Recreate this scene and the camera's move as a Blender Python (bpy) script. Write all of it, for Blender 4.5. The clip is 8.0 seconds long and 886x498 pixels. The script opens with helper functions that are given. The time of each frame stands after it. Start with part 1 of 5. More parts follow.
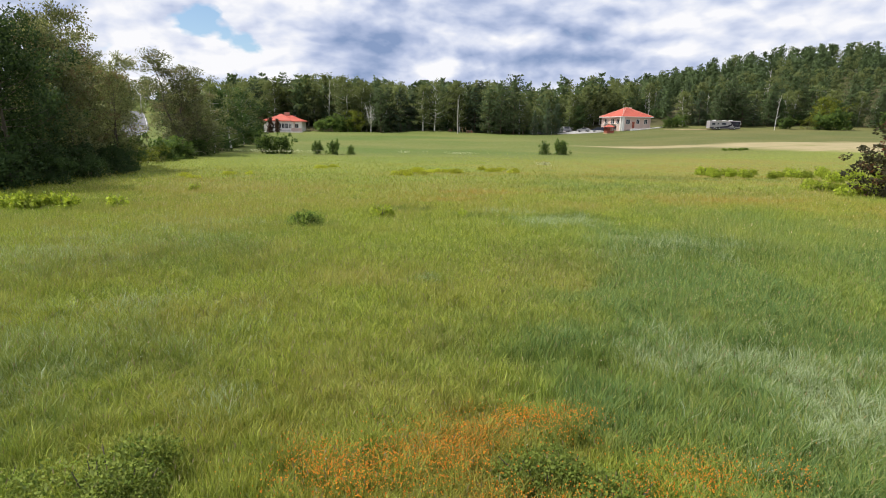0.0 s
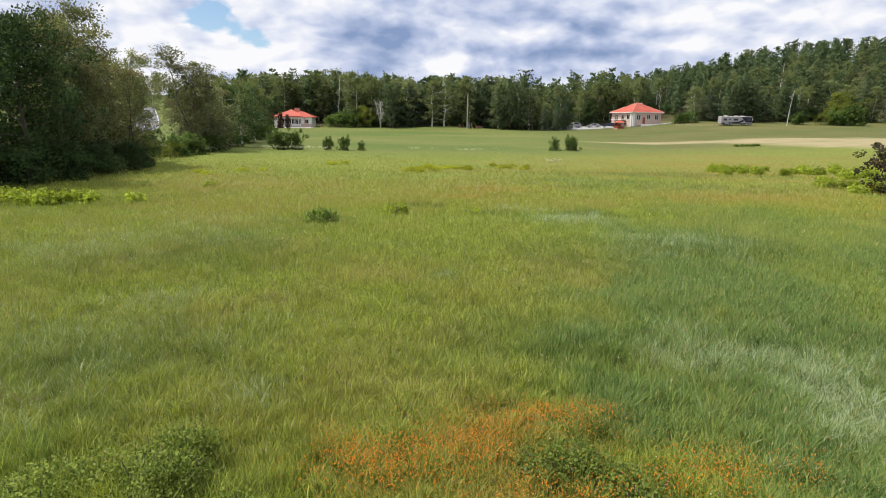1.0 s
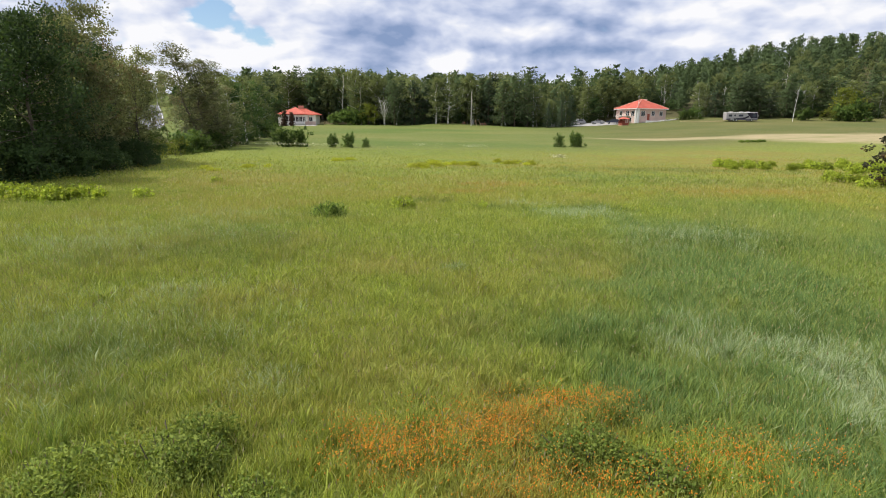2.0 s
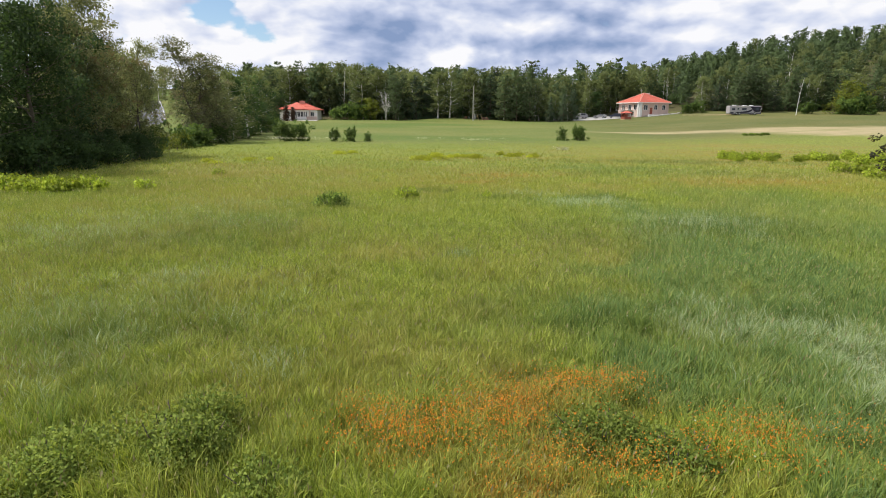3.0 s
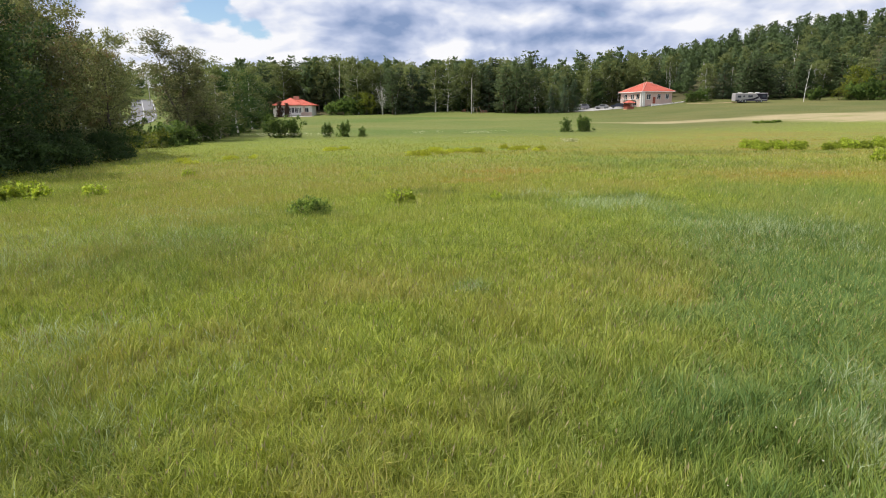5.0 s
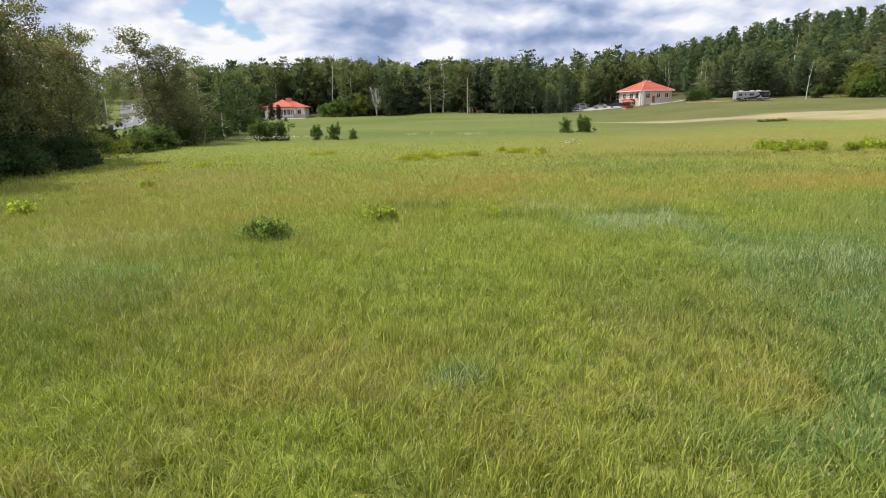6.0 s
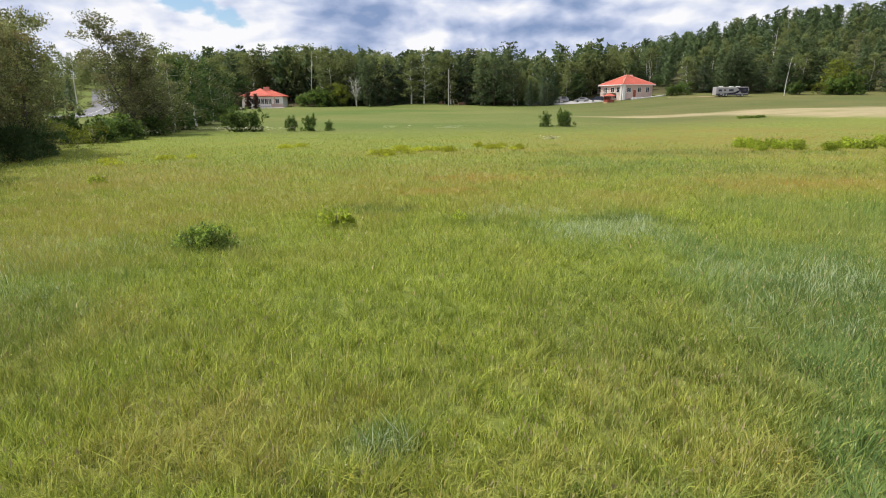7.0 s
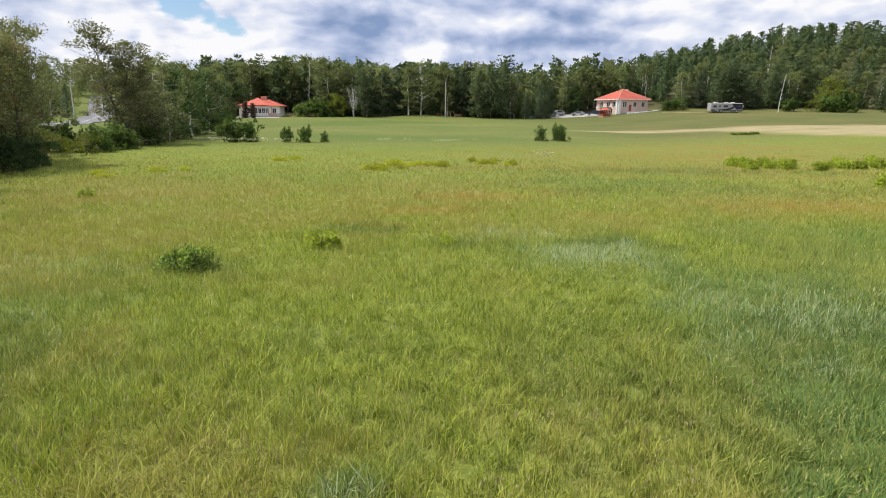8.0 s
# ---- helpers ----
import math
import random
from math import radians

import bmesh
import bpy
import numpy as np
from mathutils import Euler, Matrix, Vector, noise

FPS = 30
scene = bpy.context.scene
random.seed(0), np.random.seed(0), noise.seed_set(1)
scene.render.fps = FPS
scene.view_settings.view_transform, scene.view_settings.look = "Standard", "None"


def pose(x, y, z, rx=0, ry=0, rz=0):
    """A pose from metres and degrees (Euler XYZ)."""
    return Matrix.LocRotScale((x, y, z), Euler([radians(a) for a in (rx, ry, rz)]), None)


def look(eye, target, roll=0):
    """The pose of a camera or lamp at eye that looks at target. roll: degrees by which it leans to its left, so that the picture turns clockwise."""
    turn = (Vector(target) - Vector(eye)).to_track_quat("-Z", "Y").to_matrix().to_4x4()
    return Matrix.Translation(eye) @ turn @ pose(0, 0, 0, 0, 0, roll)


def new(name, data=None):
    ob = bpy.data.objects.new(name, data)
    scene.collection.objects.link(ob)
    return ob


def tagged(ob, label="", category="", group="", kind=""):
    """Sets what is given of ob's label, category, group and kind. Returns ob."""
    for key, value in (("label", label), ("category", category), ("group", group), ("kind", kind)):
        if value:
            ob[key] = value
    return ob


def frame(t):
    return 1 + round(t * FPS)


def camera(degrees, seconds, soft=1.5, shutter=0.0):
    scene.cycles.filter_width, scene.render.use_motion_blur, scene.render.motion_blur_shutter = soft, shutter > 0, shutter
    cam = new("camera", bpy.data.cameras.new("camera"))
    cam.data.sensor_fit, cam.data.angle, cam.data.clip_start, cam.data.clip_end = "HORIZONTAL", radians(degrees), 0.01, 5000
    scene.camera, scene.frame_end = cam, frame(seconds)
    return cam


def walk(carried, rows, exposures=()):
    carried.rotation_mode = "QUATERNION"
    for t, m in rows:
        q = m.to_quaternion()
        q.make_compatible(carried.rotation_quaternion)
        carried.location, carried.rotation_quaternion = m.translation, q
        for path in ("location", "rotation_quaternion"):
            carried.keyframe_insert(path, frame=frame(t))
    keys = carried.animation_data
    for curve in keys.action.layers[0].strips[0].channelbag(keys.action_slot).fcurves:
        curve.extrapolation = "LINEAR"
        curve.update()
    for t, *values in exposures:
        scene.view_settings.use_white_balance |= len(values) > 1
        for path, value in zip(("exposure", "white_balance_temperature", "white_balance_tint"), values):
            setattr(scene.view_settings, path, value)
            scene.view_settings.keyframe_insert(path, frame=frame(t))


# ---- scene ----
cam = camera(75.1, 8.0, 1.0)
PATH = [
    (0, (-0.241, 2.779, 4.175), (-0.232, 4.737, 3.769), 0.8),
    (0.5, (-0.352, 2.591, 4.274), (-0.358, 4.547, 3.86), 0.9),
    (1, (-0.478, 2.503, 4.302), (-0.498, 4.458, 3.88), 0.8),
    (1.5, (-0.579, 2.49, 4.254), (-0.608, 4.444, 3.828), 0.7),
    (3, (-0.75, 2.659, 3.833), (-0.789, 4.608, 3.389), 0.4),
    (3.5, (-0.822, 3.135, 3.701), (-0.864, 5.082, 3.247), 0.2),
    (4, (-0.886, 4.075, 3.595), (-0.931, 6.021, 3.137), -0.1),
    (4.5, (-0.928, 5.291, 3.588), (-0.97, 7.236, 3.124), -0.4),
    (6, (-0.661, 11.099, 3.542), (-0.692, 13.045, 3.082), -1.1),
    (6.5, (-0.357, 12.168, 3.671), (-0.362, 14.111, 3.194), -0.9),
    (7, (-0.003, 12.449, 3.757), (0.028, 14.388, 3.267), -0.3),
    (7.5, (0.21, 12.55, 3.955), (0.254, 14.494, 3.487), 0.1),
    (8, (0.305, 12.599, 4.127), (0.35, 14.546, 3.671), 0.5),
]
walk(cam, [(t, look(eye, target, roll)) for t, eye, target, roll in PATH])

TAU = 2 * math.pi


# ---------------------------------------------------------------- sky, sun
def build_world():
    world = bpy.data.worlds.new("summer_sky")
    scene.world = world
    world.use_nodes = True
    nt = world.node_tree
    nt.nodes.clear()
    N, L = nt.nodes.new, nt.links.new
    out = N("ShaderNodeOutputWorld")
    sky = N("ShaderNodeTexSky")
    sky.sky_type, sky.sun_disc = "NISHITA", False
    sky.sun_elevation, sky.sun_rotation = radians(SUN_HEIGHT), radians(SUN_TURN)
    blue = N("ShaderNodeBackground")
    L(sky.outputs[0], blue.inputs[0])
    blue.inputs[1].default_value = 0.13
    sky.dust_density, sky.ozone_density = 0.3, 2.5
    # clouds lie on a flat layer high above, so they crowd together towards the horizon
    way = N("ShaderNodeTexCoord")

    def calc(op, a, b):
        n = N("ShaderNodeMath")
        n.operation = op
        for k, v in enumerate((a, b)):
            if isinstance(v, (int, float)):
                n.inputs[k].default_value = v
            else:
                L(v, n.inputs[k])
        return n.outputs[0]

    flat = N("ShaderNodeMapping")
    flat.inputs["Scale"].default_value = (1.0, 1.0, 1.9)
    L(way.outputs["Generated"], flat.inputs[0])

    def cloud_noise(scale, detail, rough, shift, warp=0.0):
        mp = N("ShaderNodeMapping")
        mp.inputs["Location"].default_value = shift
        L(flat.outputs[0], mp.inputs[0])
        n = N("ShaderNodeTexNoise")
        n.inputs["Scale"].default_value = scale
        n.inputs["Detail"].default_value = detail
        n.inputs["Roughness"].default_value = rough
        n.inputs["Distortion"].default_value = warp
        L(mp.outputs[0], n.inputs["Vector"])
        return n

    def ramp(fac, *stops):
        r = N("ShaderNodeValToRGB")
        el = r.color_ramp.elements
        while len(el) < len(stops):
            el.new(0.5)
        for e, (p, c) in zip(el, stops):
            e.position, e.color = p, (*c, 1)
        L(fac, r.inputs[0])
        return r.outputs[0]

    sx, sy, sz = CLOUD_SHIFT

    def density(dx, dz):
        """Heaped clouds: a broad mass with rounded lumps of three sizes on it."""
        total = calc("MULTIPLY", cloud_noise(3.8, 6, 0.52, (sx + dx, sy, sz + dz), 0.15).outputs["Fac"], 1.0)
        for scale, amp in ((7.0, 0.60), (15.0, 0.30), (33.0, 0.10)):
            lump = calc("ABSOLUTE", calc("SUBTRACT", cloud_noise(scale, 1.5, 0.5, (sx + dx + scale, sy, sz + dz)).outputs["Fac"], 0.5), 0.0)
            total = calc("ADD", total, calc("MULTIPLY", lump, amp))
        return total

    # the masses of cloud bend round a few large grey bases, bright heaps and clear gaps
    drift = N("ShaderNodeVectorMath")
    drift.operation = "MULTIPLY_ADD"
    L(cloud_noise(9.0, 5, 0.55, (3.0, 1.0, 7.0)).outputs["Color"], drift.inputs[0])
    drift.inputs[1].default_value, drift.inputs[2].default_value = (0.12, 0.12, 0.10), (-0.06, -0.06, -0.05)
    bent = N("ShaderNodeVectorMath")
    L(flat.outputs[0], bent.inputs[0])
    L(drift.outputs[0], bent.inputs[1])

    def region(x, z, reach, amount):
        away, r = N("ShaderNodeVectorMath"), N("ShaderNodeMapRange")
        away.operation, r.interpolation_type = "DISTANCE", "SMOOTHSTEP"
        L(bent.outputs[0], away.inputs[0])
        away.inputs[1].default_value = (x, math.sqrt(1 - x * x - z * z), z * 1.9)
        L(away.outputs["Value"], r.inputs[0])
        r.inputs[1].default_value, r.inputs[2].default_value, r.inputs[3].default_value, r.inputs[4].default_value = 0.0, reach, amount, 0.0
        return r.outputs[0]

    heap = density(0.0, 0.0)
    broad = cloud_noise(2.6, 4, 0.5, (sx + 5.3, sy + 1.9, sz)).outputs["Fac"]
    lit = calc("ADD", calc("MULTIPLY", calc("SUBTRACT", heap, density(-0.018, 0.036)), 2.0), calc("ADD", calc("MULTIPLY", broad, 0.55), 0.40))
    for one in GREY_BASES:
        lit = calc("SUBTRACT", lit, region(*one))
    for one in BRIGHT_HEAPS:
        lit = calc("ADD", lit, region(*one))
    for one in CLEAR_GAPS:
        heap = calc("SUBTRACT", heap, region(*one))
    shade = ramp(lit, (0.20, (0.27, 0.37, 0.60)), (0.46, (0.52, 0.60, 0.82)), (0.66, (0.78, 0.83, 0.98)), (0.86, (1.05, 1.05, 1.08)))
    cover = ramp(heap, (0.33, (0, 0, 0)), (0.42, (1, 1, 1)))
    white = N("ShaderNodeBackground")
    L(shade, white.inputs[0])
    white.inputs[1].default_value = 0.92
    mix = N("ShaderNodeMixShader")
    L(cover, mix.inputs[0])
    L(blue.outputs[0], mix.inputs[1])
    L(white.outputs[0], mix.inputs[2])
    L(mix.outputs[0], out.inputs[0])


SUN_HEIGHT, SUN_TURN = 60.0, -84.0
CLOUD_SHIFT = (0.6, 0.2, 0.0)
# each: the way to its middle (x and z of a unit vector), reach, strength
GREY_BASES = [(-0.07, 0.165, 0.17, 0.26), (-0.13, 0.105, 0.15, 0.40), (0.10, 0.20, 0.16, 0.26), (0.25, 0.115, 0.16, 0.36), (0.06, 0.115, 0.12, 0.22)]
BRIGHT_HEAPS = [(-0.43, 0.13, 0.16, 0.22), (-0.30, 0.105, 0.11, 0.28), (0.35, 0.155, 0.18, 0.18), (0.0, 0.095, 0.05, 0.25), (0.55, 0.17, 0.2, 0.18), (0.22, 0.08, 0.06, 0.2)]
CLEAR_GAPS = [(-0.366, 0.163, 0.088, 0.40), (-0.30, 0.135, 0.062, 0.32)]
build_world()
sun = new("sun", bpy.data.lights.new("sun", "SUN"))
sun.data.energy, sun.data.angle, sun.data.color = 4.9, radians(0.6), (1.0, 0.95, 0.87)
toward = Vector((math.sin(radians(SUN_TURN)) * math.cos(radians(SUN_HEIGHT)), math.cos(radians(SUN_TURN)) * math.cos(radians(SUN_HEIGHT)), math.sin(radians(SUN_HEIGHT))))
sun.matrix_world = look(toward * 200, (0, 0, 0))
scene.view_settings.exposure = 0.0


# ---------------------------------------------------------------- materials
def material(name, build):
    m = bpy.data.materials.new(name)
    m.use_nodes = True
    nt = m.node_tree
    nt.nodes.clear()
    out = nt.nodes.new("ShaderNodeOutputMaterial")
    build(nt, lambda k: nt.nodes.new("ShaderNode" + k), nt.links.new, out)
    return m


def mix_color(N, L, fac, a, b, kind="MIX"):
    n = N("Mix")
    n.data_type, n.blend_type = "RGBA", kind
    for k, v in ((0, fac), (6, a), (7, b)):
        if isinstance(v, (int, float)):
            n.inputs[k].default_value = v
        elif isinstance(v, tuple):
            n.inputs[k].default_value = (*v, 1)
        else:
            L(v, n.inputs[k])
    return n.outputs[2]


def noise_fac(N, L, scale, detail=4, lo=0.35, hi=0.65, coords="Object", stretch=(1, 1, 1)):
    co, mp, n, r = N("TexCoord"), N("Mapping"), N("TexNoise"), N("MapRange")
    mp.inputs["Scale"].default_value = stretch
    L(co.outputs[coords], mp.inputs[0])
    L(mp.outputs[0], n.inputs["Vector"])
    n.inputs["Scale"].default_value, n.inputs["Detail"].default_value = scale, detail
    L(n.outputs["Fac"], r.inputs[0])
    r.inputs[1].default_value, r.inputs[2].default_value = lo, hi
    return r.outputs[0]


def leaf_material(name, dark, light, odd=None, odd_share=0.0, through_light=0.38, spread=0.25, lift=0.8):
    """Leaves: each one its own tone between dark and light, some of an odd colour; each plant a little different; light shines through."""
    def build(nt, N, L, out):
        geo, info = N("NewGeometry"), N("ObjectInfo")
        col = mix_color(N, L, geo.outputs["Random Per Island"], dark, light)
        if odd:
            pick = N("MapRange")
            L(noise_fac(N, L, 0.55, 3, 0.3, 0.7), pick.inputs[0])
            pick.inputs[1].default_value, pick.inputs[2].default_value = 1 - odd_share, 1.05 - odd_share * 0.6
            col = mix_color(N, L, pick.outputs[0], col, odd)
        hsv, val = N("HueSaturation"), N("MapRange")
        L(info.outputs["Random"], val.inputs[0])
        val.inputs[3].default_value, val.inputs[4].default_value = 1 - spread, 1 + spread
        L(val.outputs[0], hsv.inputs["Value"])
        L(col, hsv.inputs["Color"])
        skin, back, mix = N("BsdfPrincipled"), N("BsdfTranslucent"), N("MixShader")
        L(hsv.outputs[0], skin.inputs["Base Color"])
        skin.inputs["Roughness"].default_value = 0.65
        skin.inputs["Specular IOR Level"].default_value = 0.14
        L(mix_color(N, L, 1.0, hsv.outputs[0], (1.0, 1.0, 0.55), "MULTIPLY"), back.inputs["Color"])
        # leaves of one clump face roughly the way the clump's side does
        puff, turned, rib, unit, skyward = N("Attribute"), N("VectorTransform"), N("VectorMath"), N("VectorMath"), N("VectorMath")
        puff.attribute_name = "puff"
        turned.vector_type, turned.convert_from, turned.convert_to = "VECTOR", "OBJECT", "WORLD"
        L(puff.outputs["Vector"], turned.inputs[0])
        rib.operation, unit.operation, skyward.operation = "MULTIPLY_ADD", "NORMALIZE", "ADD"
        L(geo.outputs["Normal"], rib.inputs[0])
        rib.inputs[1].default_value = (0.40, 0.40, 0.40)
        L(turned.outputs[0], rib.inputs[2])
        L(rib.outputs[0], skyward.inputs[0])
        skyward.inputs[1].default_value = (0, 0, lift * 0.5)
        L(skyward.outputs[0], unit.inputs[0])
        L(unit.outputs[0], skin.inputs["Normal"])
        mix.inputs[0].default_value = through_light
        L(skin.outputs[0], mix.inputs[1])
        L(back.outputs[0], mix.inputs[2])
        L(mix.outputs[0], out.inputs[0])
    return material(name, build)


def plain(name, color, rough=0.7, metal=0.0, vary=0.25, scale=2.0, bump=0.0, spec=0.4, stretch=(1, 1, 1)):
    """A painted, stony or wooden surface: broad stains and fine grain over one base colour."""
    def build(nt, N, L, out):
        b = N("BsdfPrincipled")
        broad = noise_fac(N, L, scale * 0.35, 4, 0.3, 0.7, stretch=stretch)
        fine = noise_fac(N, L, scale * 6, 5, 0.3, 0.7, stretch=stretch)
        dim = tuple(c * (1 - vary) for c in color)
        col = mix_color(N, L, broad, dim, color)
        half = N("Math")
        half.operation = "MULTIPLY"
        half.inputs[1].default_value = 0.6
        L(fine, half.inputs[0])
        col = mix_color(N, L, half.outputs[0], col, tuple(min(1, c * (1 + vary * 0.5)) for c in color))
        L(col, b.inputs["Base Color"])
        b.inputs["Roughness"].default_value, b.inputs["Metallic"].default_value = rough, metal
        b.inputs["Specular IOR Level"].default_value = spec
        if bump:
            bp = N("Bump")
            bp.inputs["Strength"].default_value, bp.inputs["Distance"].default_value = 0.6, bump
            L(fine, bp.inputs["Height"])
            L(bp.outputs[0], b.inputs["Normal"])
        L(b.outputs[0], out.inputs[0])
    return material(name, build)


GRASS = dict(green_dark=(0.115, 0.175, 0.021), green_light=(0.452, 0.512, 0.083), glaucous=(0.148, 0.240, 0.076), pale=(0.41, 0.48, 0.29), straw=(0.385, 0.340, 0.102), rust=(0.40, 0.24, 0.05), lush=(0.075, 0.135, 0.030))


def meadow_color(N, L, tone):
    """Mixes the meadow's grasses by the plants' own attributes: glaucous (blue-green grass), straw (ripe grass), rust
    (sorrel and hawkweed), lush (dark clover and vetch); pale paints in the silvery sheen of reflecting blades.
    """
    col = mix_color(N, L, tone, GRASS["green_dark"], GRASS["green_light"])
    for key in ("glaucous", "straw", "rust", "lush", "pale"):
        a = N("Attribute")
        a.attribute_name = key
        col = mix_color(N, L, a.outputs["Fac"], col, GRASS[key])
    return col


def grass_material():
    def build(nt, N, L, out):
        geo = N("NewGeometry")
        col = meadow_color(N, L, geo.outputs["Random Per Island"])
        skin, back, mix = N("BsdfPrincipled"), N("BsdfTranslucent"), N("MixShader")
        L(col, skin.inputs["Base Color"])
        skin.inputs["Roughness"].default_value = 0.6
        skin.inputs["Specular IOR Level"].default_value = 0.15
        L(mix_color(N, L, 1.0, col, (1.0, 1.0, 0.6), "MULTIPLY"), back.inputs["Color"])
        # rounded, ribbed blades: their normals spread towards the sky
        rib, unit = N("VectorMath"), N("VectorMath")
        rib.operation, unit.operation = "ADD", "NORMALIZE"
        L(geo.outputs["Normal"], rib.inputs[0])
        rib.inputs[1].default_value = (0, 0, 0.55)
        L(rib.outputs[0], unit.inputs[0])
        L(unit.outputs[0], skin.inputs["Normal"])
        mix.inputs[0].default_value = 0.36
        L(skin.outputs[0], mix.inputs[1])
        L(back.outputs[0], mix.inputs[2])
        L(mix.outputs[0], out.inputs[0])
    return material("meadow_grass", build)


def ground_material():
    """Turf: long meadow near, mown lawn beyond, a worn sandy strip; the shares come from the ground's own attributes."""
    def build(nt, N, L, out):
        b = N("BsdfPrincipled")
        fine = noise_fac(N, L, 2.2, 7, 0.3, 0.7)
        col = meadow_color(N, L, fine)
        lawn = mix_color(N, L, noise_fac(N, L, 0.05, 5, 0.35, 0.65, stretch=(0.5, 1, 1)), (0.086, 0.138, 0.028), (0.165, 0.176, 0.052))
        lawn = mix_color(N, L, noise_fac(N, L, 1.2, 6, 0.4, 0.75), lawn, (0.120, 0.140, 0.032))
        dry = N("Attribute")
        dry.attribute_name = "dry"
        lawn = mix_color(N, L, dry.outputs["Fac"], lawn, mix_color(N, L, noise_fac(N, L, 0.09, 5, 0.35, 0.65, stretch=(0.5, 1.4, 1)), (0.092, 0.102, 0.032), (0.148, 0.132, 0.050)))
        # old thatch and soil colour, darkened to stand in for shade between stems
        col = mix_color(N, L, 0.6, col, (0.090, 0.105, 0.026))
        a = N("Attribute")
        a.attribute_name = "lawn"
        col = mix_color(N, L, a.outputs["Fac"], col, lawn)
        s = N("Attribute")
        s.attribute_name = "sand"
        sand = mix_color(N, L, noise_fac(N, L, 0.4, 6, 0.35, 0.7), (0.36, 0.29, 0.17), (0.29, 0.26, 0.13))
        col = mix_color(N, L, s.outputs["Fac"], col, sand)
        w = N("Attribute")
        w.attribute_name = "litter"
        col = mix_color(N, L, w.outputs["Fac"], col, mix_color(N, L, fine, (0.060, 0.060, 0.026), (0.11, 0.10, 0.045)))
        L(col, b.inputs["Base Color"])
        b.inputs["Roughness"].default_value = 0.9
        b.inputs["Specular IOR Level"].default_value = 0.15
        bp = N("Bump")
        bp.inputs["Strength"].default_value, bp.inputs["Distance"].default_value = 0.8, 0.12
        L(fine, bp.inputs["Height"])
        L(bp.outputs[0], b.inputs["Normal"])
        L(b.outputs[0], out.inputs[0])
    return material("turf", build)


M_GRASS, M_GROUND = grass_material(), ground_material()
M_PINE = leaf_material("pine_needles", (0.076, 0.115, 0.050), (0.100, 0.144, 0.058), through_light=0.28)
M_SPRUCE = leaf_material("spruce_needles", (0.064, 0.101, 0.054), (0.084, 0.126, 0.066), through_light=0.25)
M_ASPEN = leaf_material("aspen_leaves", (0.164, 0.202, 0.078), (0.214, 0.252, 0.097))
M_MAPLE = leaf_material("maple_leaves", (0.044, 0.084, 0.030), (0.090, 0.146, 0.046))
M_POPLAR = leaf_material("poplar_leaves", (0.106, 0.134, 0.056), (0.320, 0.331, 0.144), odd=(0.215, 0.165, 0.085), odd_share=0.36)
M_PALEPOPLAR = leaf_material("pale_poplar_leaves", (0.130, 0.155, 0.070), (0.370, 0.375, 0.200), odd=(0.30, 0.25, 0.16), odd_share=0.3, through_light=0.42)
M_LIME = leaf_material("bright_leaves", (0.110, 0.150, 0.020), (0.245, 0.270, 0.036))
M_SHRUB = leaf_material("shrub_leaves", (0.046, 0.098, 0.021), (0.172, 0.247, 0.055), lift=1.4)
M_ELDER = leaf_material("elder_leaves", (0.050, 0.105, 0.020), (0.260, 0.350, 0.060), lift=1.6)
M_BRAMBLE = leaf_material("bramble_leaves", (0.120, 0.190, 0.028), (0.330, 0.400, 0.080), lift=2.0)
M_FERN = leaf_material("fern_fronds", (0.200, 0.290, 0.022), (0.430, 0.500, 0.052), lift=1.5)
M_REDLEAF = leaf_material("reddish_leaves", (0.036, 0.041, 0.022), (0.090, 0.082, 0.041), odd=(0.180, 0.072, 0.048), odd_share=0.5)
M_CEDAR = leaf_material("brown_cedar_sprays", (0.065, 0.042, 0.030), (0.135, 0.080, 0.060))
M_PINKLEAF = leaf_material("pinkish_leaves", (0.12, 0.07, 0.05), (0.24, 0.15, 0.12))
M_GOLDENROD = leaf_material("goldenrod_leaves", (0.280, 0.330, 0.022), (0.500, 0.520, 0.050), lift=1.6)
M_HAWKWEED = leaf_material("hawkweed_petals", (0.50, 0.120, 0.010), (0.70, 0.300, 0.025), through_light=0.2)
M_YELLOW = leaf_material("yellow_petals", (0.55, 0.45, 0.02), (0.75, 0.62, 0.05), through_light=0.2)
M_WHITEFLOWER = leaf_material("white_petals", (0.42, 0.42, 0.26), (0.62, 0.61, 0.45), through_light=0.2)
M_SEED = leaf_material("ripe_seed_heads", (0.27, 0.23, 0.10), (0.46, 0.40, 0.20), through_light=0.25)
M_BARK = plain("grey_bark", (0.13, 0.11, 0.085), 0.9, vary=0.5, scale=4, stretch=(3, 3, 0.6))
M_BIRCH = plain("white_bark", (0.74, 0.71, 0.66), 0.8, vary=0.35, scale=3, stretch=(0.6, 0.6, 3))
M_PINEBARK = plain("pine_bark", (0.11, 0.075, 0.052), 0.9, vary=0.5, scale=4, stretch=(3, 3, 0.6))
M_ROOF = plain("red_clay_roof", (0.52, 0.118, 0.078), 0.75, vary=0.3, scale=1.2)
M_BRICK = plain("pale_pink_brick", (0.62, 0.46, 0.40), 0.85, vary=0.2, scale=2.0)
M_WHITE = plain("white_paint", (0.78, 0.76, 0.73), 0.6, vary=0.12, scale=1.0)
M_REDWOOD = plain("red_stained_wood", (0.30, 0.075, 0.045), 0.75, vary=0.3, scale=2.0)
M_TAN = plain("bare_timber", (0.42, 0.30, 0.17), 0.8, vary=0.3, scale=3.0)
